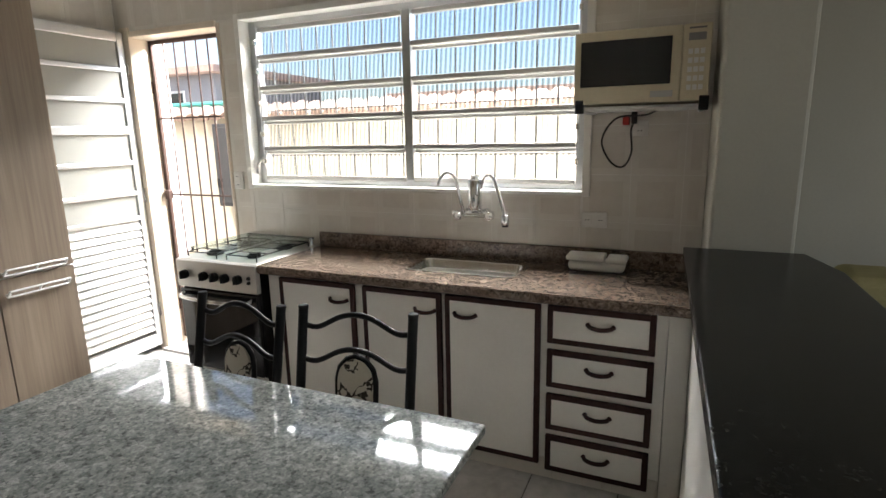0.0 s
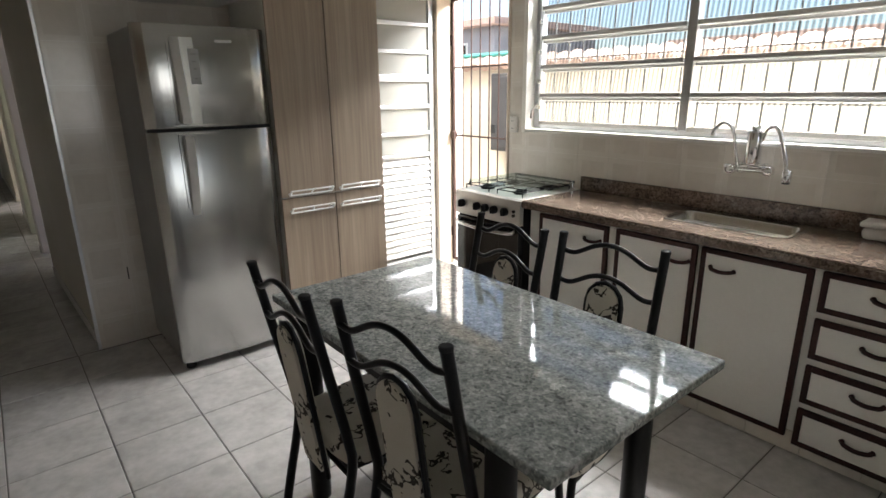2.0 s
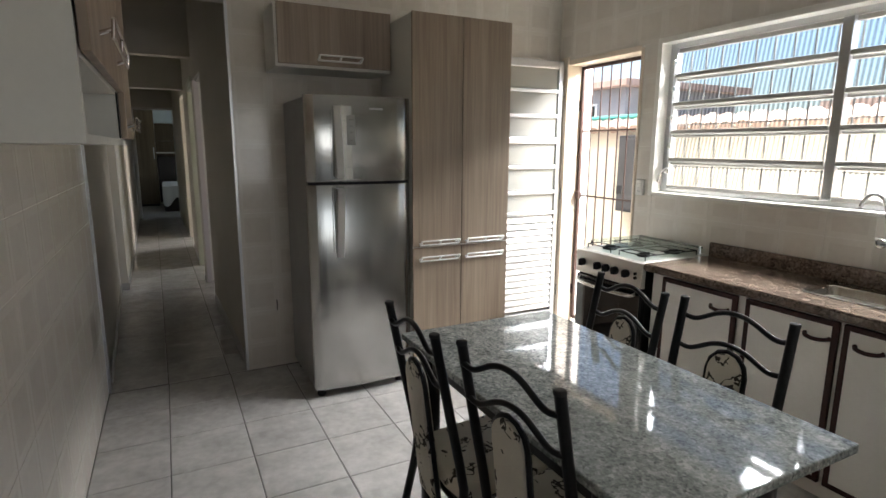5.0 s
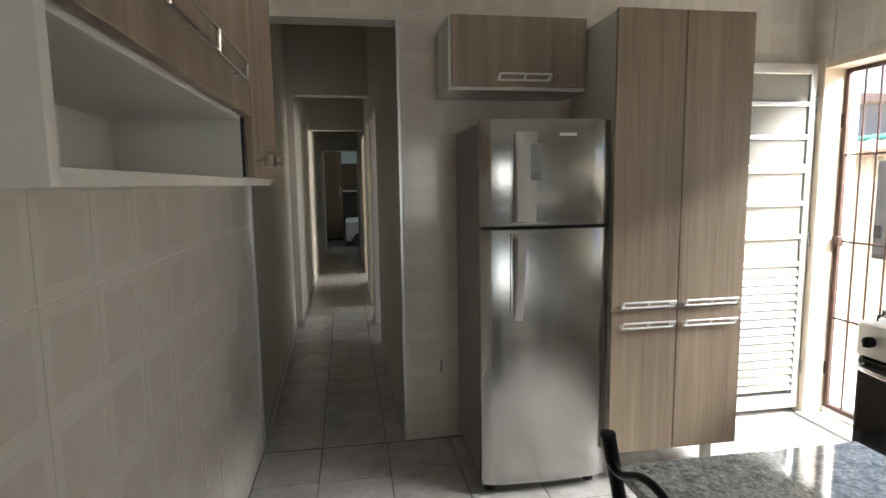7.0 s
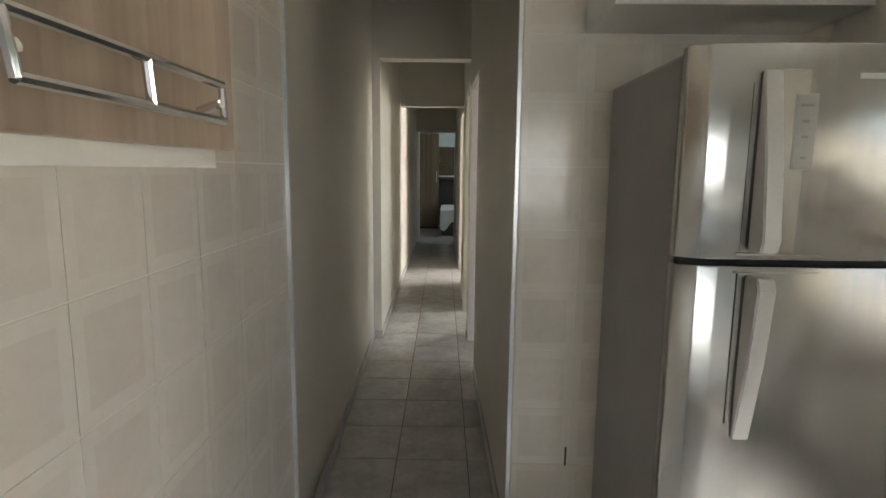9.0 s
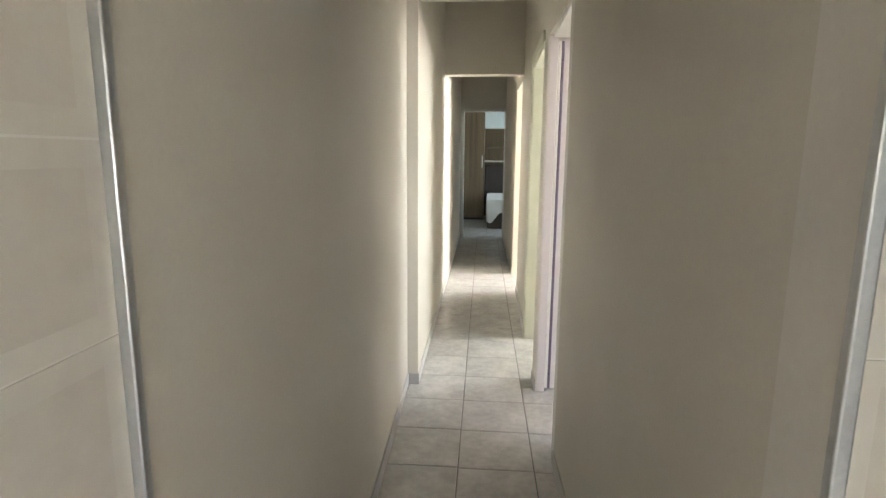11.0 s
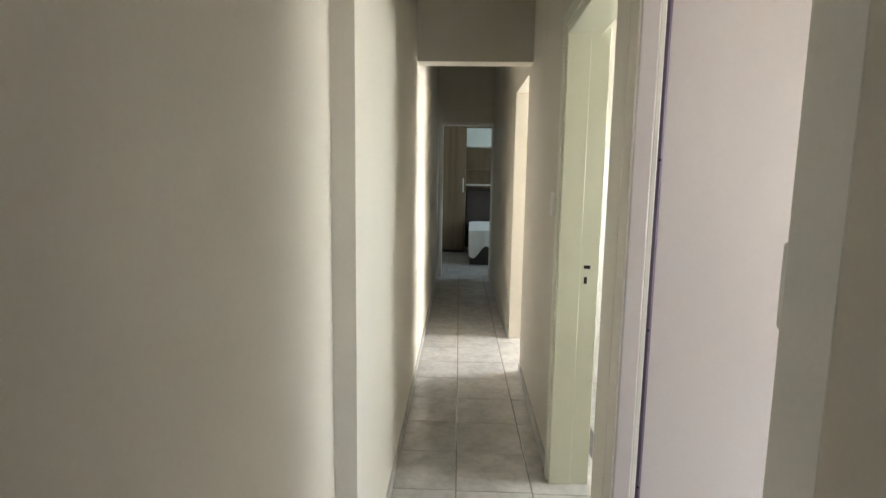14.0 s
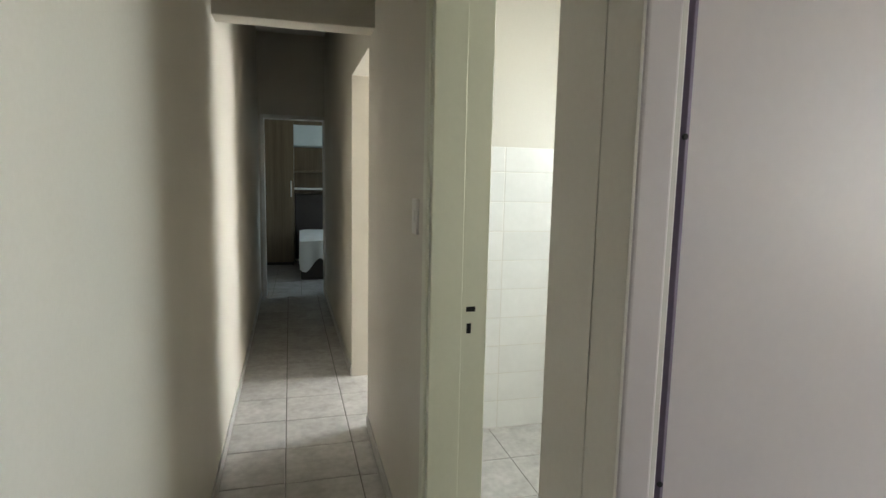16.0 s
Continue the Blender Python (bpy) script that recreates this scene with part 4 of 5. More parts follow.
part("aerator_ring", cylinder((-0.55, 2.672, 1.037), 0.016, 0.01, "z", 14, 0.002), M_RUBBER, tap)

tap.location.x = 0.03

soap = tagged(empty("soap_dish"), "white plastic soap and sponge holder on the worktop", "soap dish")
part("tray", box(-0.235, 2.70, 0.842, 0.01, 2.80, 0.892, 0.02, seg=3), M_OUTLET, soap, smooth=True)
part("lid", box(-0.243, 2.692, 0.892, -0.075, 2.808, 0.914, 0.009, seg=3), M_OUTLET, soap, smooth=True)
part("cup", box(-0.068, 2.692, 0.885, 0.018, 2.808, 0.91, 0.009, seg=3), M_OUTLET, soap, smooth=True)


def outlet(name, x0, x1, z0, z1, label, sockets):
    ob = tagged(empty(name), label, "outlet")
    part("plate", box(x0, 2.838, z0, x1, 2.850, z1, 0.004), M_OUTLET, ob)
    for x, z in sockets:
        s = part("socket", box(x - 0.02, 2.834, z - 0.022, x + 0.02, 2.839, z + 0.022, 0.002), M_OUTLET, ob)
        for dx in (-0.006, 0.006):
            part("pin_hole", cylinder((x + dx, 2.8335, z), 0.0028, 0.002, "y", 8), M_RUBBER, s)
    return ob


outlet("outlet", -0.203, -0.087, 1.02, 1.092, "white double wall socket above the worktop", [(-0.175, 1.056), (-0.115, 1.056)])
outlet("light_switch", -2.30, -2.23, 1.155, 1.26, "white wall switch beside the window", [(-2.265, 1.232), (-2.265, 1.182)])

# microwave on its wall shelf
mw = tagged(empty("microwave"), "yellowed cream microwave oven on a wall bracket", "microwave")
part("body", box(-0.18, 2.47, 1.572, 0.278, 2.80, 1.828, 0.008), M_MWCREAM, mw)
mwd = part("door", box(-0.182, 2.448, 1.572, 0.188, 2.472, 1.83, 0.006), M_MWCREAM, mw)
part("window", box(-0.158, 2.4455, 1.635, 0.155, 2.449, 1.796, 0.001), M_BLACKGLASS, mwd, "black door glass")
part("open_button", box(0.09, 2.444, 1.59, 0.165, 2.449, 1.612, 0.002), M_PLASTIC, mwd)
mwp = part("control_panel", box(0.19, 2.450, 1.572, 0.28, 2.474, 1.83, 0.004), M_MWCREAM, mw)
part("display", box(0.207, 2.4485, 1.775, 0.262, 2.452, 1.80, 0.001), M_GREYSIDE, mwp)
part("print", box(0.207, 2.4488, 1.813, 0.262, 2.452, 1.819), M_GREYTXT, mwp)
for r in range(5):
    for c in range(3):
        part("key", box(0.208 + c * 0.019, 2.4485, 1.61 + r * 0.03, 0.223 + c * 0.019, 2.452, 1.628 + r * 0.03, 0.001), M_OUTLET, mwp)
bracket = tagged(empty("wall_bracket"), "white steel wall bracket carrying the microwave", "bracket")
part("plate", box(-0.17, 2.47, 1.553, 0.285, 2.85, 1.565, 0.003), M_OUTLET, bracket)
for x in (-0.16, 0.268):
    part("arm", box(x - 0.012, 2.462, 1.545, x + 0.012, 2.85, 1.572, 0.004), M_OUTLET, bracket)
    part("end_cap", box(x - 0.016, 2.446, 1.54, x + 0.016, 2.466, 1.59, 0.004), M_RUBBER, bracket)
for thing in (mw, bracket):
    thing.location.z = -0.018
cable = tagged(empty("power_cable"), "black power cable hanging in a loop with a red plug", "cable")
part("cord", tube(curve([(0.12, 2.80, 1.55), (0.06, 2.78, 1.52), (-0.06, 2.80, 1.51), (-0.12, 2.81, 1.42), (-0.085, 2.81, 1.33), (-0.03, 2.815, 1.30), (0.005, 2.82, 1.36), (0.0, 2.825, 1.46), (0.02, 2.83, 1.51)], 6), 0.004, 8), M_RUBBER, cable)
part("plug", box(-0.035, 2.80, 1.48, -0.008, 2.84, 1.515, 0.004), M_RED, cable, "red adapter plug")
part("plug", box(0.0, 2.80, 1.485, 0.022, 2.84, 1.54, 0.004), M_RUBBER, cable)
outlet("outlet", 0.0, 0.07, 1.43, 1.50, "white wall socket below the microwave", [(0.035, 1.455)])

# stove
stove = tagged(empty("stove"), "silver gas stove with black oven door and glass lid", "stove")
VX0, VX1, VY = -2.235, -1.69, 2.30
part("body", box(VX0, VY + 0.03, 0.06, VX1, 2.835, 0.80, 0.004), M_BLACK, stove)
part("hob", box(VX0 - 0.004, VY + 0.012, 0.80, VX1 + 0.004, 2.838, 0.842, 0.006), M_STOVE, stove)
bm = slab([(VX0, VY), (VX1, VY), (VX1, VY + 0.032), (VX0, VY + 0.032)], 0.69, 0.838, 0.006)
ctrl = part("control_panel", bm, M_STOVE, stove)
for k, x in enumerate((-2.165, -2.03, -1.958, -1.885, -1.80)):
    kb = part("knob", cylinder((x, VY - 0.014, 0.762), 0.024, 0.028, "y", 18, 0.004), M_BLACK, ctrl, "black knob")
    part("grip", box(x - 0.005, VY - 0.042, 0.742, x + 0.005, VY - 0.026, 0.782, 0.002), M_BLACK, kb)
for z in (0.772, 0.748):
    part("button", cylinder((-1.735, VY - 0.004, z), 0.009, 0.012, "y", 12), M_BLACK, ctrl)
od = part("oven_door", box(VX0 + 0.008, VY + 0.002, 0.24, VX1 - 0.008, VY + 0.03, 0.68, 0.006), M_BLACKGLASS, stove, "black glass oven door")
part("handle", tube(curve([(VX0 + 0.04, VY, 0.655), (VX0 + 0.06, VY - 0.035, 0.645), ((VX0 + VX1) / 2, VY - 0.045, 0.638), (VX1 - 0.06, VY - 0.035, 0.645), (VX1 - 0.04, VY, 0.655)], 5), 0.011, 10), M_STEELTOP, od, "silver bar handle", True)
part("kick_panel", box(VX0 + 0.004, VY + 0.012, 0.07, VX1 - 0.004, VY + 0.034, 0.232, 0.005), M_STOVE, stove)
for x in (VX0 + 0.04, VX1 - 0.04):
    for y in (2.36, 2.80):
        part("foot", cylinder((x, y, 0.03), 0.016, 0.06, "z", 12), M_RUBBER, stove)
for x, y, r in ((-2.10, 2.45, 0.045), (-1.83, 2.45, 0.035), (-2.10, 2.69, 0.035), (-1.83, 2.69, 0.045)):
    bn = part("burner", cylinder((x, y, 0.849), r, 0.016, "z", 20, 0.003), M_BLACK, stove)
    part("burner_cap", cylinder((x, y, 0.860), r * 0.7, 0.008, "z", 18, 0.002), M_RUBBER, bn)
for x in (-2.10, -1.83):
    bm = bmesh.new()
    for s in (-0.10, 0.10):
        tube([(x + s, 2.36, 0.868), (x + s, 2.78, 0.868)], 0.0035, 6, bm)
    for y in (2.36, 2.45, 2.57, 2.69, 2.78):
        tube([(x - 0.10, y, 0.868), (x + 0.10, y, 0.868)], 0.0035, 6, bm)
    for sx in (-0.1, 0.1):
        for y in (2.36, 2.78):
            tube([(x + sx, y, 0.842), (x + sx, y, 0.868)], 0.0035, 6, bm)
    part("grate", bm, M_BLACK, stove)
lid = part("lid", box(-2.20, 2.37, 0.888, -1.73, 2.80, 0.893, 0.002), M_HOBGLASS, stove, "clear greenish glass lid")
bm = tube(curve([(-2.215, 2.36, 0.884), (-2.215, 2.82, 0.884), (-1.715, 2.82, 0.884), (-1.715, 2.36, 0.884)], 6), 0.005, 8)
part("lid_hinge_rod", tube([(-2.21, 2.815, 0.884), (-1.72, 2.815, 0.884)], 0.007, 8), M_BLACK, lid)
bm.free()
for x in (-2.2, -1.735):
    part("lid_post", cylinder((x, 2.815, 0.866), 0.009, 0.05, "z", 10), M_STEELTOP, lid)
    part("lid_buffer", cylinder((x, 2.39, 0.878), 0.007, 0.022, "z", 10), M_RUBBER, lid)

# table
table = tagged(empty("dining_table"), "dining table with polished grey granite top and black tube legs", "table")
part("tabletop", slab([(-1.395, 0.737), (-0.18, 0.737), (-0.18, 1.42), (-1.395, 1.42)], 0.745, 0.77, 0.004), M_GREYG, table)
for q in ((-1.25, 0.788, -0.38, 0.812), (-1.25, 1.348, -0.38, 1.372), (-1.28, 0.82, -1.256, 1.34), (-0.372, 0.82, -0.348, 1.34)):
    part("rail", box(q[0], q[1], 0.672, q[2], q[3], 0.71, 0.003), M_BLACK, table)
for x in (-1.268, -0.36):
    for y in (0.80, 1.36):
        lg = part("leg", cylinder((x, y, 0.372), 0.036, 0.744, "z", 20, 0.004), M_BLACK, table, smooth=True)
        part("screw", cylinder((x + (0.036 if x > -0.8 else -0.036), y, 0.70), 0.008, 0.006, "x", 10), M_RUBBER, lg)


def chair():
    """Black tube dining chair facing +y, its back at y = 0, floor at z = 0."""
    ob = tagged(empty("dining_chair"), "black steel tube dining chair with floral padded seat", "chair", "chairs round the table")
    W = 0.176
    def back_y(z):
        return -0.045 + 0.10 * max(0, (0.955 - z)) / 0.5 if z > 0.45 else 0.056 - 0.10 * (0.45 - z) / 0.45
    for s in (-1, 1):
        pts = curve([(s * W, back_y(z), z) for z in (0.0, 0.2, 0.42, 0.52, 0.72, 0.957)], 4)
        part("back_leg", tube(pts, 0.0145, 12), M_BLACK, ob, smooth=True)
        part("end_cap", cylinder((s * W, back_y(0.957) - 0.001, 0.960), 0.0152, 0.012, "z", 14, 0.003), M_RUBBER, ob)
        fl = curve([(s * (W - 0.02), 0.06, 0.415), (s * (W - 0.005), 0.25, 0.418), (s * (W - 0.01), 0.375, 0.415), (s * (W - 0.006), 0.415, 0.37), (s * (W + 0.008), 0.43, 0.0)], 6)
        part("front_leg", tube(fl, 0.012, 10), M_BLACK, ob, smooth=True)
    for dz, r in ((0.0, 0.0085), (-0.10, 0.0085)):
        z = 0.922 + dz
        rel = ((-W, -0.016), (-W * 0.72, -0.02), (-W * 0.3, 0.016), (0, 0.026), (W * 0.3, 0.016), (W * 0.72, -0.02), (W, -0.016))
        pts = curve([(x, back_y(z) - 0.004, z + o) for x, o in rel], 6)
        part("back_rail", tube(pts, r, 10), M_BLACK, ob, smooth=True)
    # centre panel: arched bar with a padded splat
    pw = 0.062
    def pad_y(z):
        return -0.047 + 0.12 * (0.945 - z)
    arch = [(-pw, 0.335), (-pw, 0.55), (-pw, 0.72)] + [(-pw * math.cos(radians(a)), 0.755 + 0.07 * math.sin(radians(a))) for a in (0, 30, 60, 90, 120, 150, 180)] + [(pw, 0.72), (pw, 0.55), (pw, 0.335)]
    bm = tube([(x, pad_y(z) + 0.002, z) for x, z in arch], 0.0085, 8)
    part("panel_frame", bm, M_BLACK, ob, smooth=True)
    bm = bmesh.new()
    edge = [(-pw + 0.006, 0.36)] + [(-(pw - 0.006) * math.cos(radians(a)), 0.755 + 0.064 * math.sin(radians(a))) for a in range(0, 181, 15)] + [(pw - 0.006, 0.36)]
    zs = [0.36 + k * (0.755 - 0.36) / 10 for k in range(11)]
    outline = [(-pw + 0.006, z) for z in zs] + edge[2:-2] + [(pw - 0.006, z) for z in zs[::-1]]
    cen = [bm.verts.new((0, pad_y(0.6) + o, 0.6)) for o in (-0.017, 0.021)]
    ringf = [bm.verts.new((x, pad_y(z) - 0.013, z)) for x, z in outline]
    ringb = [bm.verts.new((x, pad_y(z) + 0.015, z)) for x, z in outline]
    k = len(outline)
    for i in range(k):
        j = (i + 1) % k
        bm.faces.new((ringf[i], ringf[j], ringb[j], ringb[i]))
        bm.faces.new((ringf[j], ringf[i], cen[0]))
        bm.faces.new((ringb[i], ringb[j], cen[1]))
    bmesh.ops.recalc_face_normals(bm, faces=bm.faces[:])
    part("back_pad", bm, M_FLORAL, ob, "off-white floral back pad")
    # seat
    so = [(-0.152, 0.045), (0.152, 0.045), (0.18, 0.20), (0.185, 0.36), (0.15, 0.425), (0.0, 0.44), (-0.15, 0.425), (-0.185, 0.36), (-0.18, 0.20)]
    P = curve([(x, y, 0) for x, y in so + so[:1]], 4)[:-1]
    bm = slab([(p.x, p.y) for p in P], 0.428, 0.478)
    top = [f for f in bm.faces if f.normal.z > 0.9]
    bmesh.ops.bevel(bm, geom=[e for f in top for e in f.edges], offset=0.018, segments=4, affect="EDGES", profile=0.5)
    part("seat", bm, M_FLORAL, ob, "off-white floral padded seat", True)
    for y, z, w in ((0.056, 0.41, W), (0.045, 0.40, W), (0.30, 0.415, W - 0.01)):
        part("stretcher", tube([(-w, y, z), (w, y, z)], 0.009, 8), M_BLACK, ob, smooth=True)
    return ob


first_chair = chair()
first_chair.matrix_world = pose(-0.583, 0.711, 0, 0, 0, 7)
copy_thing(first_chair, pose(-1.008, 0.652, 0, 0, 0, -1))
copy_thing(first_chair, pose(-0.622, 1.52, 0, 0, 0, 186))
copy_thing(first_chair, pose(-1.04, 1.487, 0, 0, 0, 175))

# white plastic stool against the half wall
stool = tagged(empty("plastic_stool"), "small white plastic stool beside the half wall", "stool")
part("seat", box(0.062, 1.26, 0.42, 0.28, 1.54, 0.45, 0.014, seg=3), M_OUTLET, stool, smooth=True)
for x, sx in ((0.09, -1), (0.252, 1)):
    for y, sy in ((1.29, -1), (1.51, 1)):
        part("leg", tube([(x, y, 0.422), (x + 0.012 * sx, y + 0.02 * sy, 0.0)], [0.019, 0.015], 10), M_OUTLET, stool, smooth=True)

# something yellow behind the bar
cloth = tagged(part("folded_cloth", box(0.76, 2.50, 0.84, 0.95, 2.74, 0.95, 0.035, seg=3), M_YELLOW), "dull yellow folded cloth on a chair behind the bar", "cloth")
tagged(part("stool", box(0.74, 2.46, 0, 1.07, 2.78, 0.84, 0.02), M_TRIM), "dark wooden stand behind the bar", "stool")

# ---- hallway doors ----
def on_wall(x):
    """The place of the seen wall face at x on the door side of the hallway."""
    a, b = (RB, RA) if x > -5.98 else ((RC, RB) if x > -8.41 else (RD, RC))
    return a[1] + (b[1] - a[1]) * (x - a[0]) / (b[0] - a[0])


door2 = tagged(empty("door_2"), "pale grey metal frame of the side room doorway", "door frame", kind="structure")
yn, yf = on_wall(-5.1), on_wall(-5.87)
part("jamb", box(-5.185, yn + 0.004, 0, -5.062, yn + 0.15, 2.16, 0.006), M_WHITEPAINT, door2)
part("door_stop", box(-5.20, yn + 0.05, 0, -5.184, yn + 0.11, 2.115, 0.004), M_WHITEPAINT, door2)
part("jamb", box(-5.949, yf + 0.004, 0, -5.872, yf + 0.056, 2.13, 0.006, seg=3), M_LILAC, door2)
part("plaster_edge", box(-5.949, yf - 0.002, 0, -5.871, yf + 0.003, 2.13, 0.001), M_PAINT, door2)
part("lintel", box(-5.872, yn + 0.002, 2.115, -5.185, yn + 0.13, 2.16, 0.004), M_WHITEPAINT, door2)
part("strike_plate", box(-5.215, yn + 0.015, 1.25, -5.184, yn + 0.06, 1.385, 0.008), M_WHITEPAINT, door2)
leaf2 = tagged(empty("side_room_door"), "open pale lilac-white side room door on a long hinge", "door")
part("panel", box(-5.94, 0.386, 0.012, -5.903, 1.14, 2.11, 0.002), M_LILAC, leaf2)
hg = part("hinge_strip", box(-5.907, 0.352, 0.02, -5.887, 0.368, 2.10, 0.003), M_WHITEPAINT, leaf2, "long white hinge strip")
part("hinge_pin", tube([(-5.897, 0.376, 0.02), (-5.897, 0.376, 2.10)], 0.0095, 8), material("dull_violet_metal", (0.16, 0.125, 0.18), (0.13, 0.10, 0.15), 0.5, 0.3), hg)
for z in (0.115, 0.585, 1.055, 1.525, 1.995):
    part("screw", cylinder((-5.8865, 0.374, z), 0.004, 0.003, "x", 10), M_RUBBER, hg)

bathf = tagged(empty("door_3"), "ivory painted wooden bathroom door frame", "door frame", kind="structure")
yb, ya = on_wall(-6.9), on_wall(-6.09)
part("jamb", box(-6.905, yb - 0.004, 0, -6.872, yb + 0.10, 2.13, 0.004), M_IVORY, bathf)
part("door_stop", box(-6.905, yb + 0.10, 0, -6.882, yb + 0.185, 2.13, 0.003), M_IVORY, bathf)
part("casing", box(-6.955, yb - 0.014, 0, -6.90, yb + 0.0, 2.195, 0.006), M_IVORY, bathf)
part("jamb", box(-6.088, ya + 0.002, 0, -6.055, ya + 0.15, 2.13, 0.006), M_IVORY, bathf)
part("lintel", box(-6.872, yb - 0.004, 2.095, -6.088, ya + 0.14, 2.13, 0.004), M_IVORY, bathf)
part("head_casing", box(-6.90, yb - 0.012, 2.13, -6.05, ya - 0.001, 2.195, 0.005), M_IVORY, bathf)
part("strike_plate", box(-6.8815, yb + 0.115, 1.06, -6.879, yb + 0.145, 1.076, 0.0005), M_RUBBER, bathf, "dark latch hole")
part("strike_plate", box(-6.8815, yb + 0.118, 0.99, -6.879, yb + 0.132, 1.022, 0.0005), M_RUBBER, bathf, "dark bolt hole")
for z in (0.25, 1.62):
    part("hinge", cylinder((-6.092, ya + 0.10, z), 0.007, 0.08, "z", 10), M_STEELTOP, bathf)
sw = tagged(empty("light_switch"), "white switch plate on the hallway wall", "switch")
ys = on_wall(-7.1)
part("plate", box(-7.14, ys - 0.010, 1.285, -7.065, ys + 0.001, 1.405, 0.003), M_OUTLET, sw)
part("rocker", box(-7.118, ys - 0.014, 1.325, -7.088, ys - 0.009, 1.365, 0.002), M_OUTLET, sw)

endf = tagged(empty("door_4"), "white painted frame of the open bedroom door", "door frame", kind="structure")
for y0, y1 in ((-0.56, -0.52), (0.178, 0.215)):
    part("jamb", box(-12.44, y0, 0, -12.305, y1, 2.24, 0.004), M_WHITEPAINT, endf)
part("lintel", box(-12.44, -0.52, 2.195, -12.305, 0.178, 2.24, 0.004), M_WHITEPAINT, endf)

# ---- bedroom ----
ward = tagged(empty("wardrobe"), "brown wood-grain wardrobe with shelves over the bed", "wardrobe")
part("body", box(-15.44, -1.22, 0.05, -14.925, -0.205, 2.45, 0.003), M_WARDROBE, ward)
part("plinth", box(-15.43, -1.21, 0, -14.95, -0.215, 0.05, 0.002), M_DARKBED, ward)
for y0, y1 in ((-1.215, -0.715), (-0.71, -0.21)):
    d = part("door", box(-14.924, y0, 0.06, -14.905, y1, 2.43, 0.003), M_WARDROBE, ward)
    part("handle", box(-14.905, y1 - 0.05, 1.17, -14.885, y1 - 0.028, 1.44, 0.004), M_ALU, d)
part("upper_cabinet", box(-15.44, -0.203, 2.04, -14.94, 1.2, 2.385, 0.003), M_PALEBLUE, ward, "pale blue upper cabinet")
part("top_board", box(-15.44, -0.203, 2.385, -14.93, 1.2, 2.45, 0.003), M_WARDROBE, ward)
for z in (1.60, 1.295):
    part("shelf", box(-15.43, -0.203, z, -14.94, 1.2, z + 0.03, 0.003), M_CARCASS if z < 1.5 else M_WARDROBE, ward)
part("back_panel", box(-15.446, -0.203, 1.2, -15.43, 1.2, 2.04), M_WARDROBE, ward)
part("headboard", box(-15.42, -0.195, 0.05, -15.30, 1.2, 1.22, 0.02), M_DARKBED, ward, "dark padded headboard")
bed = tagged(empty("bed"), "dark box bed with a white sheet hanging over", "bed")
part("base", box(-15.28, -0.10, 0.0, -13.46, 1.20, 0.36, 0.02), M_DARKBED, bed)
part("mattress", box(-15.28, -0.095, 0.362, -13.47, 1.19, 0.59, 0.05, seg=4), M_SHEET, bed)


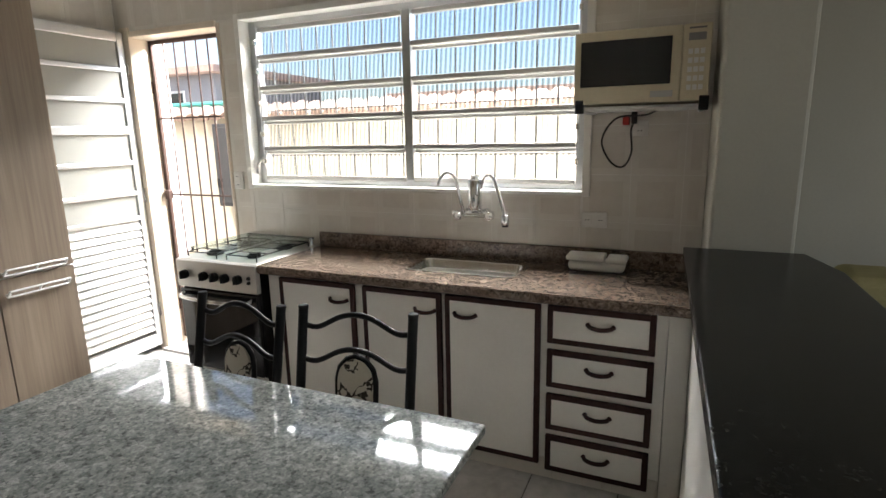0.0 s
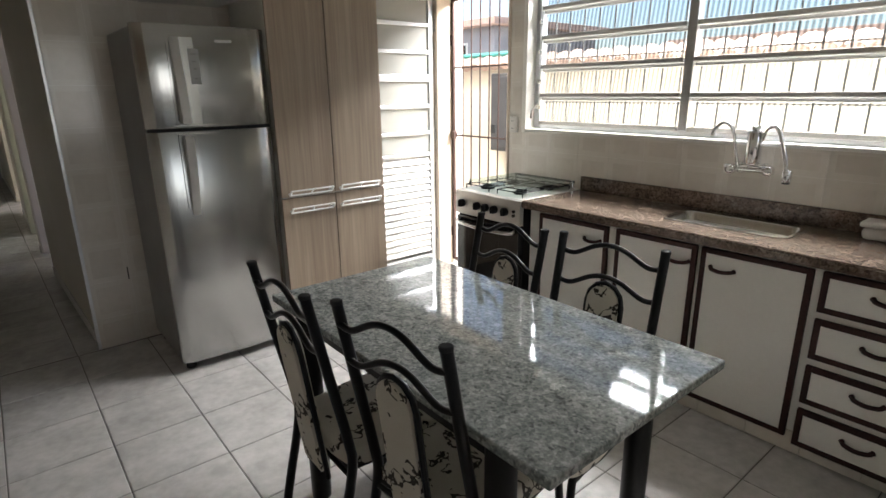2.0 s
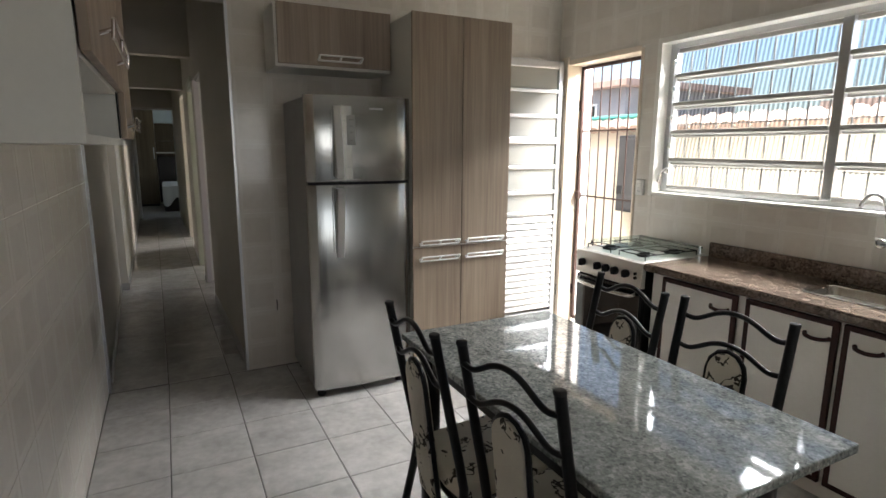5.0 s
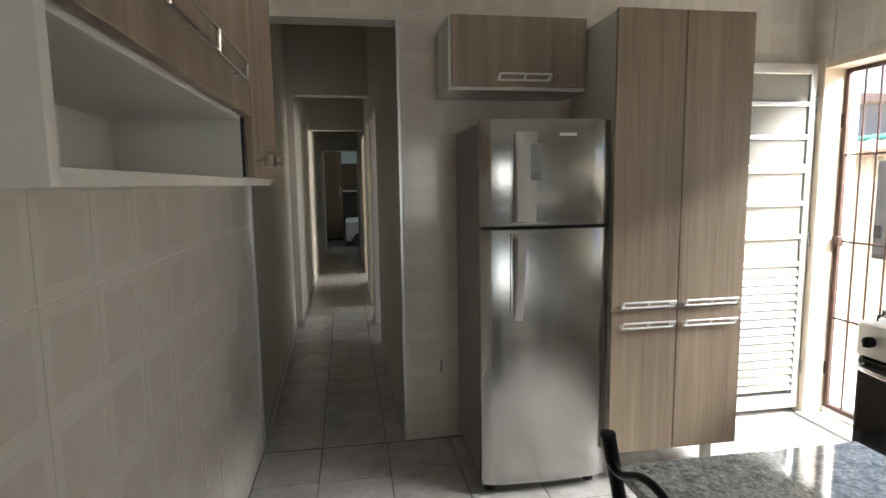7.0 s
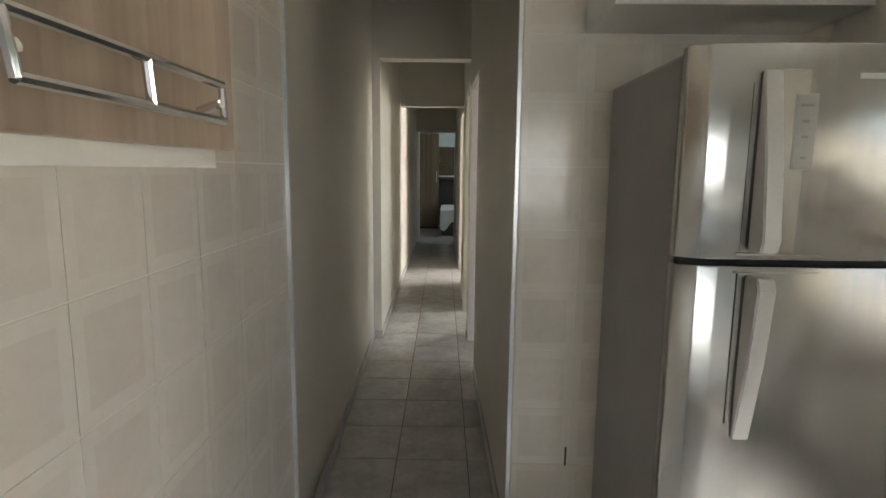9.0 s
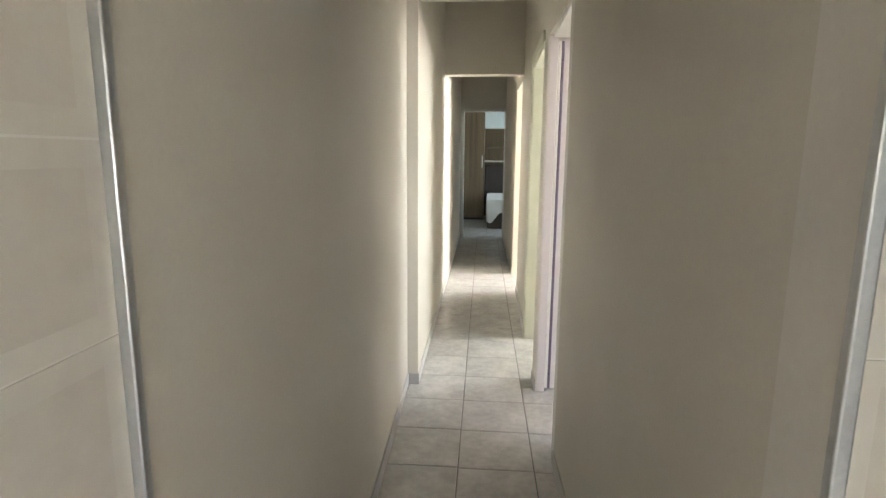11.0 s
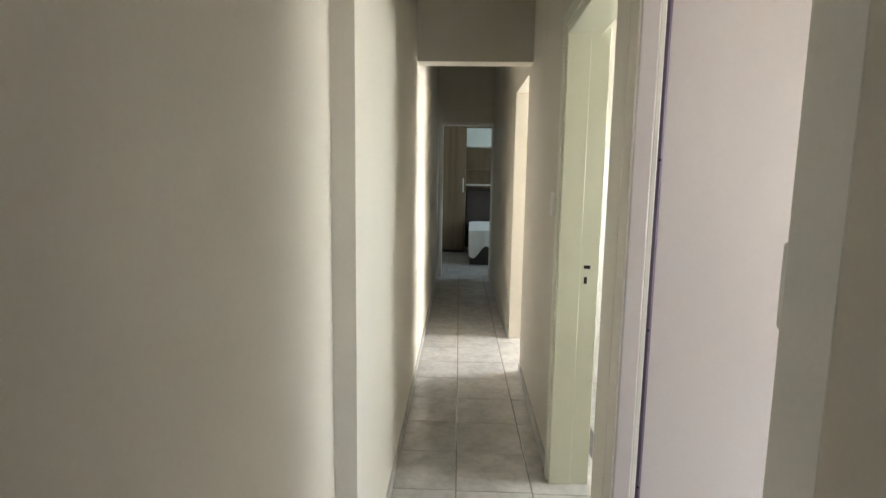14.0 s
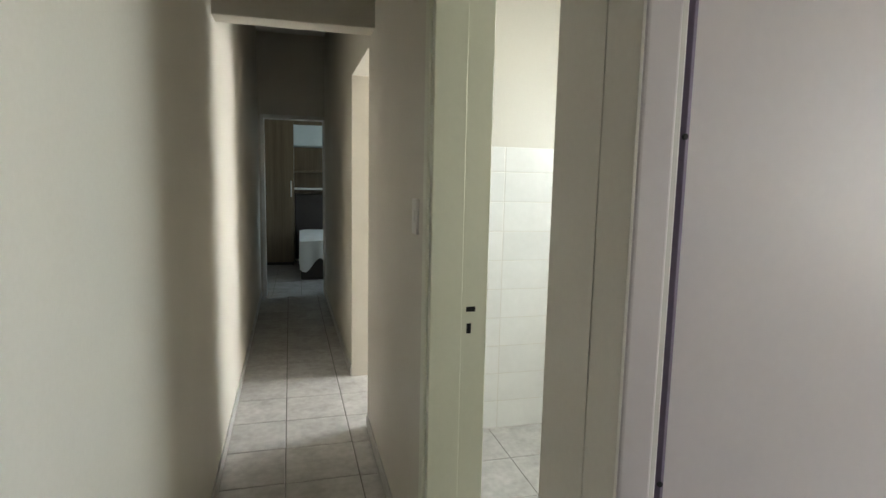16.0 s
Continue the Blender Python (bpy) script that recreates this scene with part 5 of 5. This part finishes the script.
def sheet():
    """A sheet over the mattress end, its hem falling in folds."""
    bm = bmesh.new()
    U, V = 40, 16
    grid = []
    for i in range(U + 1):
        y = -0.12 + 1.31 * i / U
        row = []
        for j in range(V + 1):
            s = j / V
            drop = 0.34 + 0.07 * math.sin(i * 0.55) + 0.10 * max(0, 1 - i / 9)
            if s < 0.4:
                p = (-14.9 + 1.445 * s / 0.4, y, 0.602 + 0.004 * math.sin(i * 1.3 + j))
            else:
                q = (s - 0.4) / 0.6
                p = (-13.452 + (0.022 * math.sin(i * 0.9) + 0.025) * q + 0.012, y, 0.598 - drop * q)
            row.append(bm.verts.new(p))
        grid.append(row)
    for i in range(U):
        for j in range(V):
            bm.faces.new((grid[i][j], grid[i + 1][j], grid[i + 1][j + 1], grid[i][j + 1]))
    # side fall
    prev = None
    for j in range(V + 1):
        x = -14.9 + 1.45 * j / V
        col = [bm.verts.new((x, -0.122 + 0.008 * math.sin(j * 1.7) * k / 6, 0.602 - k / 6 * (0.26 + 0.16 * (j / V) ** 2))) for k in range(7)]
        if prev:
            for k in range(6):
                bm.faces.new((prev[k], col[k], col[k + 1], prev[k + 1]))
        prev = col
    bmesh.ops.recalc_face_normals(bm, faces=bm.faces[:])
    bmesh.ops.solidify(bm, geom=bm.faces[:], thickness=0.004)
    return bm


part("sheet", sheet(), M_SHEET, bed, "white draped sheet", True)

# ---- tiles, piece by piece ----
tile_wall(wall_north, (-3.19, 2.854), (0.31, 2.854), 0, CEIL, M_TILE, north_holes, first=(0.158, -0.039))
tile_wall(wall_west, (-3.194, -0.42), (-3.194, 2.85), 0, CEIL, M_TILE, west_holes, first=(0.795, -0.039))
tile_wall(wall_south, (1.2, -0.424), (-3.19, -0.424), 0, CEIL, M_TILE, (), first=(0.042, -0.039))
part("joint_gap", box(-3.1935, 0.577, 0.39, -3.191, 0.583, 0.462), M_RUBBER, wall_west, "dark gap in a tile joint")
tile_wall(bath_west, (-8.22, 0.43), (-8.22, 2.1), 0, 1.67, M_BATHTILE, (), pitch=(0.30, 0.17), first=(0.0, 0.0))


def floor_tiles(x0, x1, y0, y1, skew=0.0):
    """Floor tiles; the rows of the hallway follow its slight turn."""
    for a, b in spans(x0, x1, -1.742, 0.36, 0.004):
        for c, d in spans(y0, y1, 0.26, 0.36, 0.004):
            c, d = c + skew * (a + 3.0), d + skew * (a + 3.0)
            ob = new("tile", tile_mesh(b - a, d - c, 0.004, M_FLOOR))
            ob.parent = floor
            ob.matrix_local = Matrix.Translation((a, c, -0.004)) @ Matrix.Rotation(skew, 4, "Z") @ Matrix.Rotation(radians(-90), 4, "X")


floor_tiles(-3.19, 0.9, -0.42, 2.85)
floor_tiles(-12.3, -3.19, -0.56, 0.62, 0.0175)
rest_tiles("tiles", 0.9, 3.0, -0.42, 2.9, M_FLOOR, floor)
rest_tiles("tiles", -12.3, -3.33, 0.62, 3.1, M_FLOOR, floor)
rest_tiles("tiles", -15.45, -12.3, -1.7, 2.1, M_FLOOR, floor)
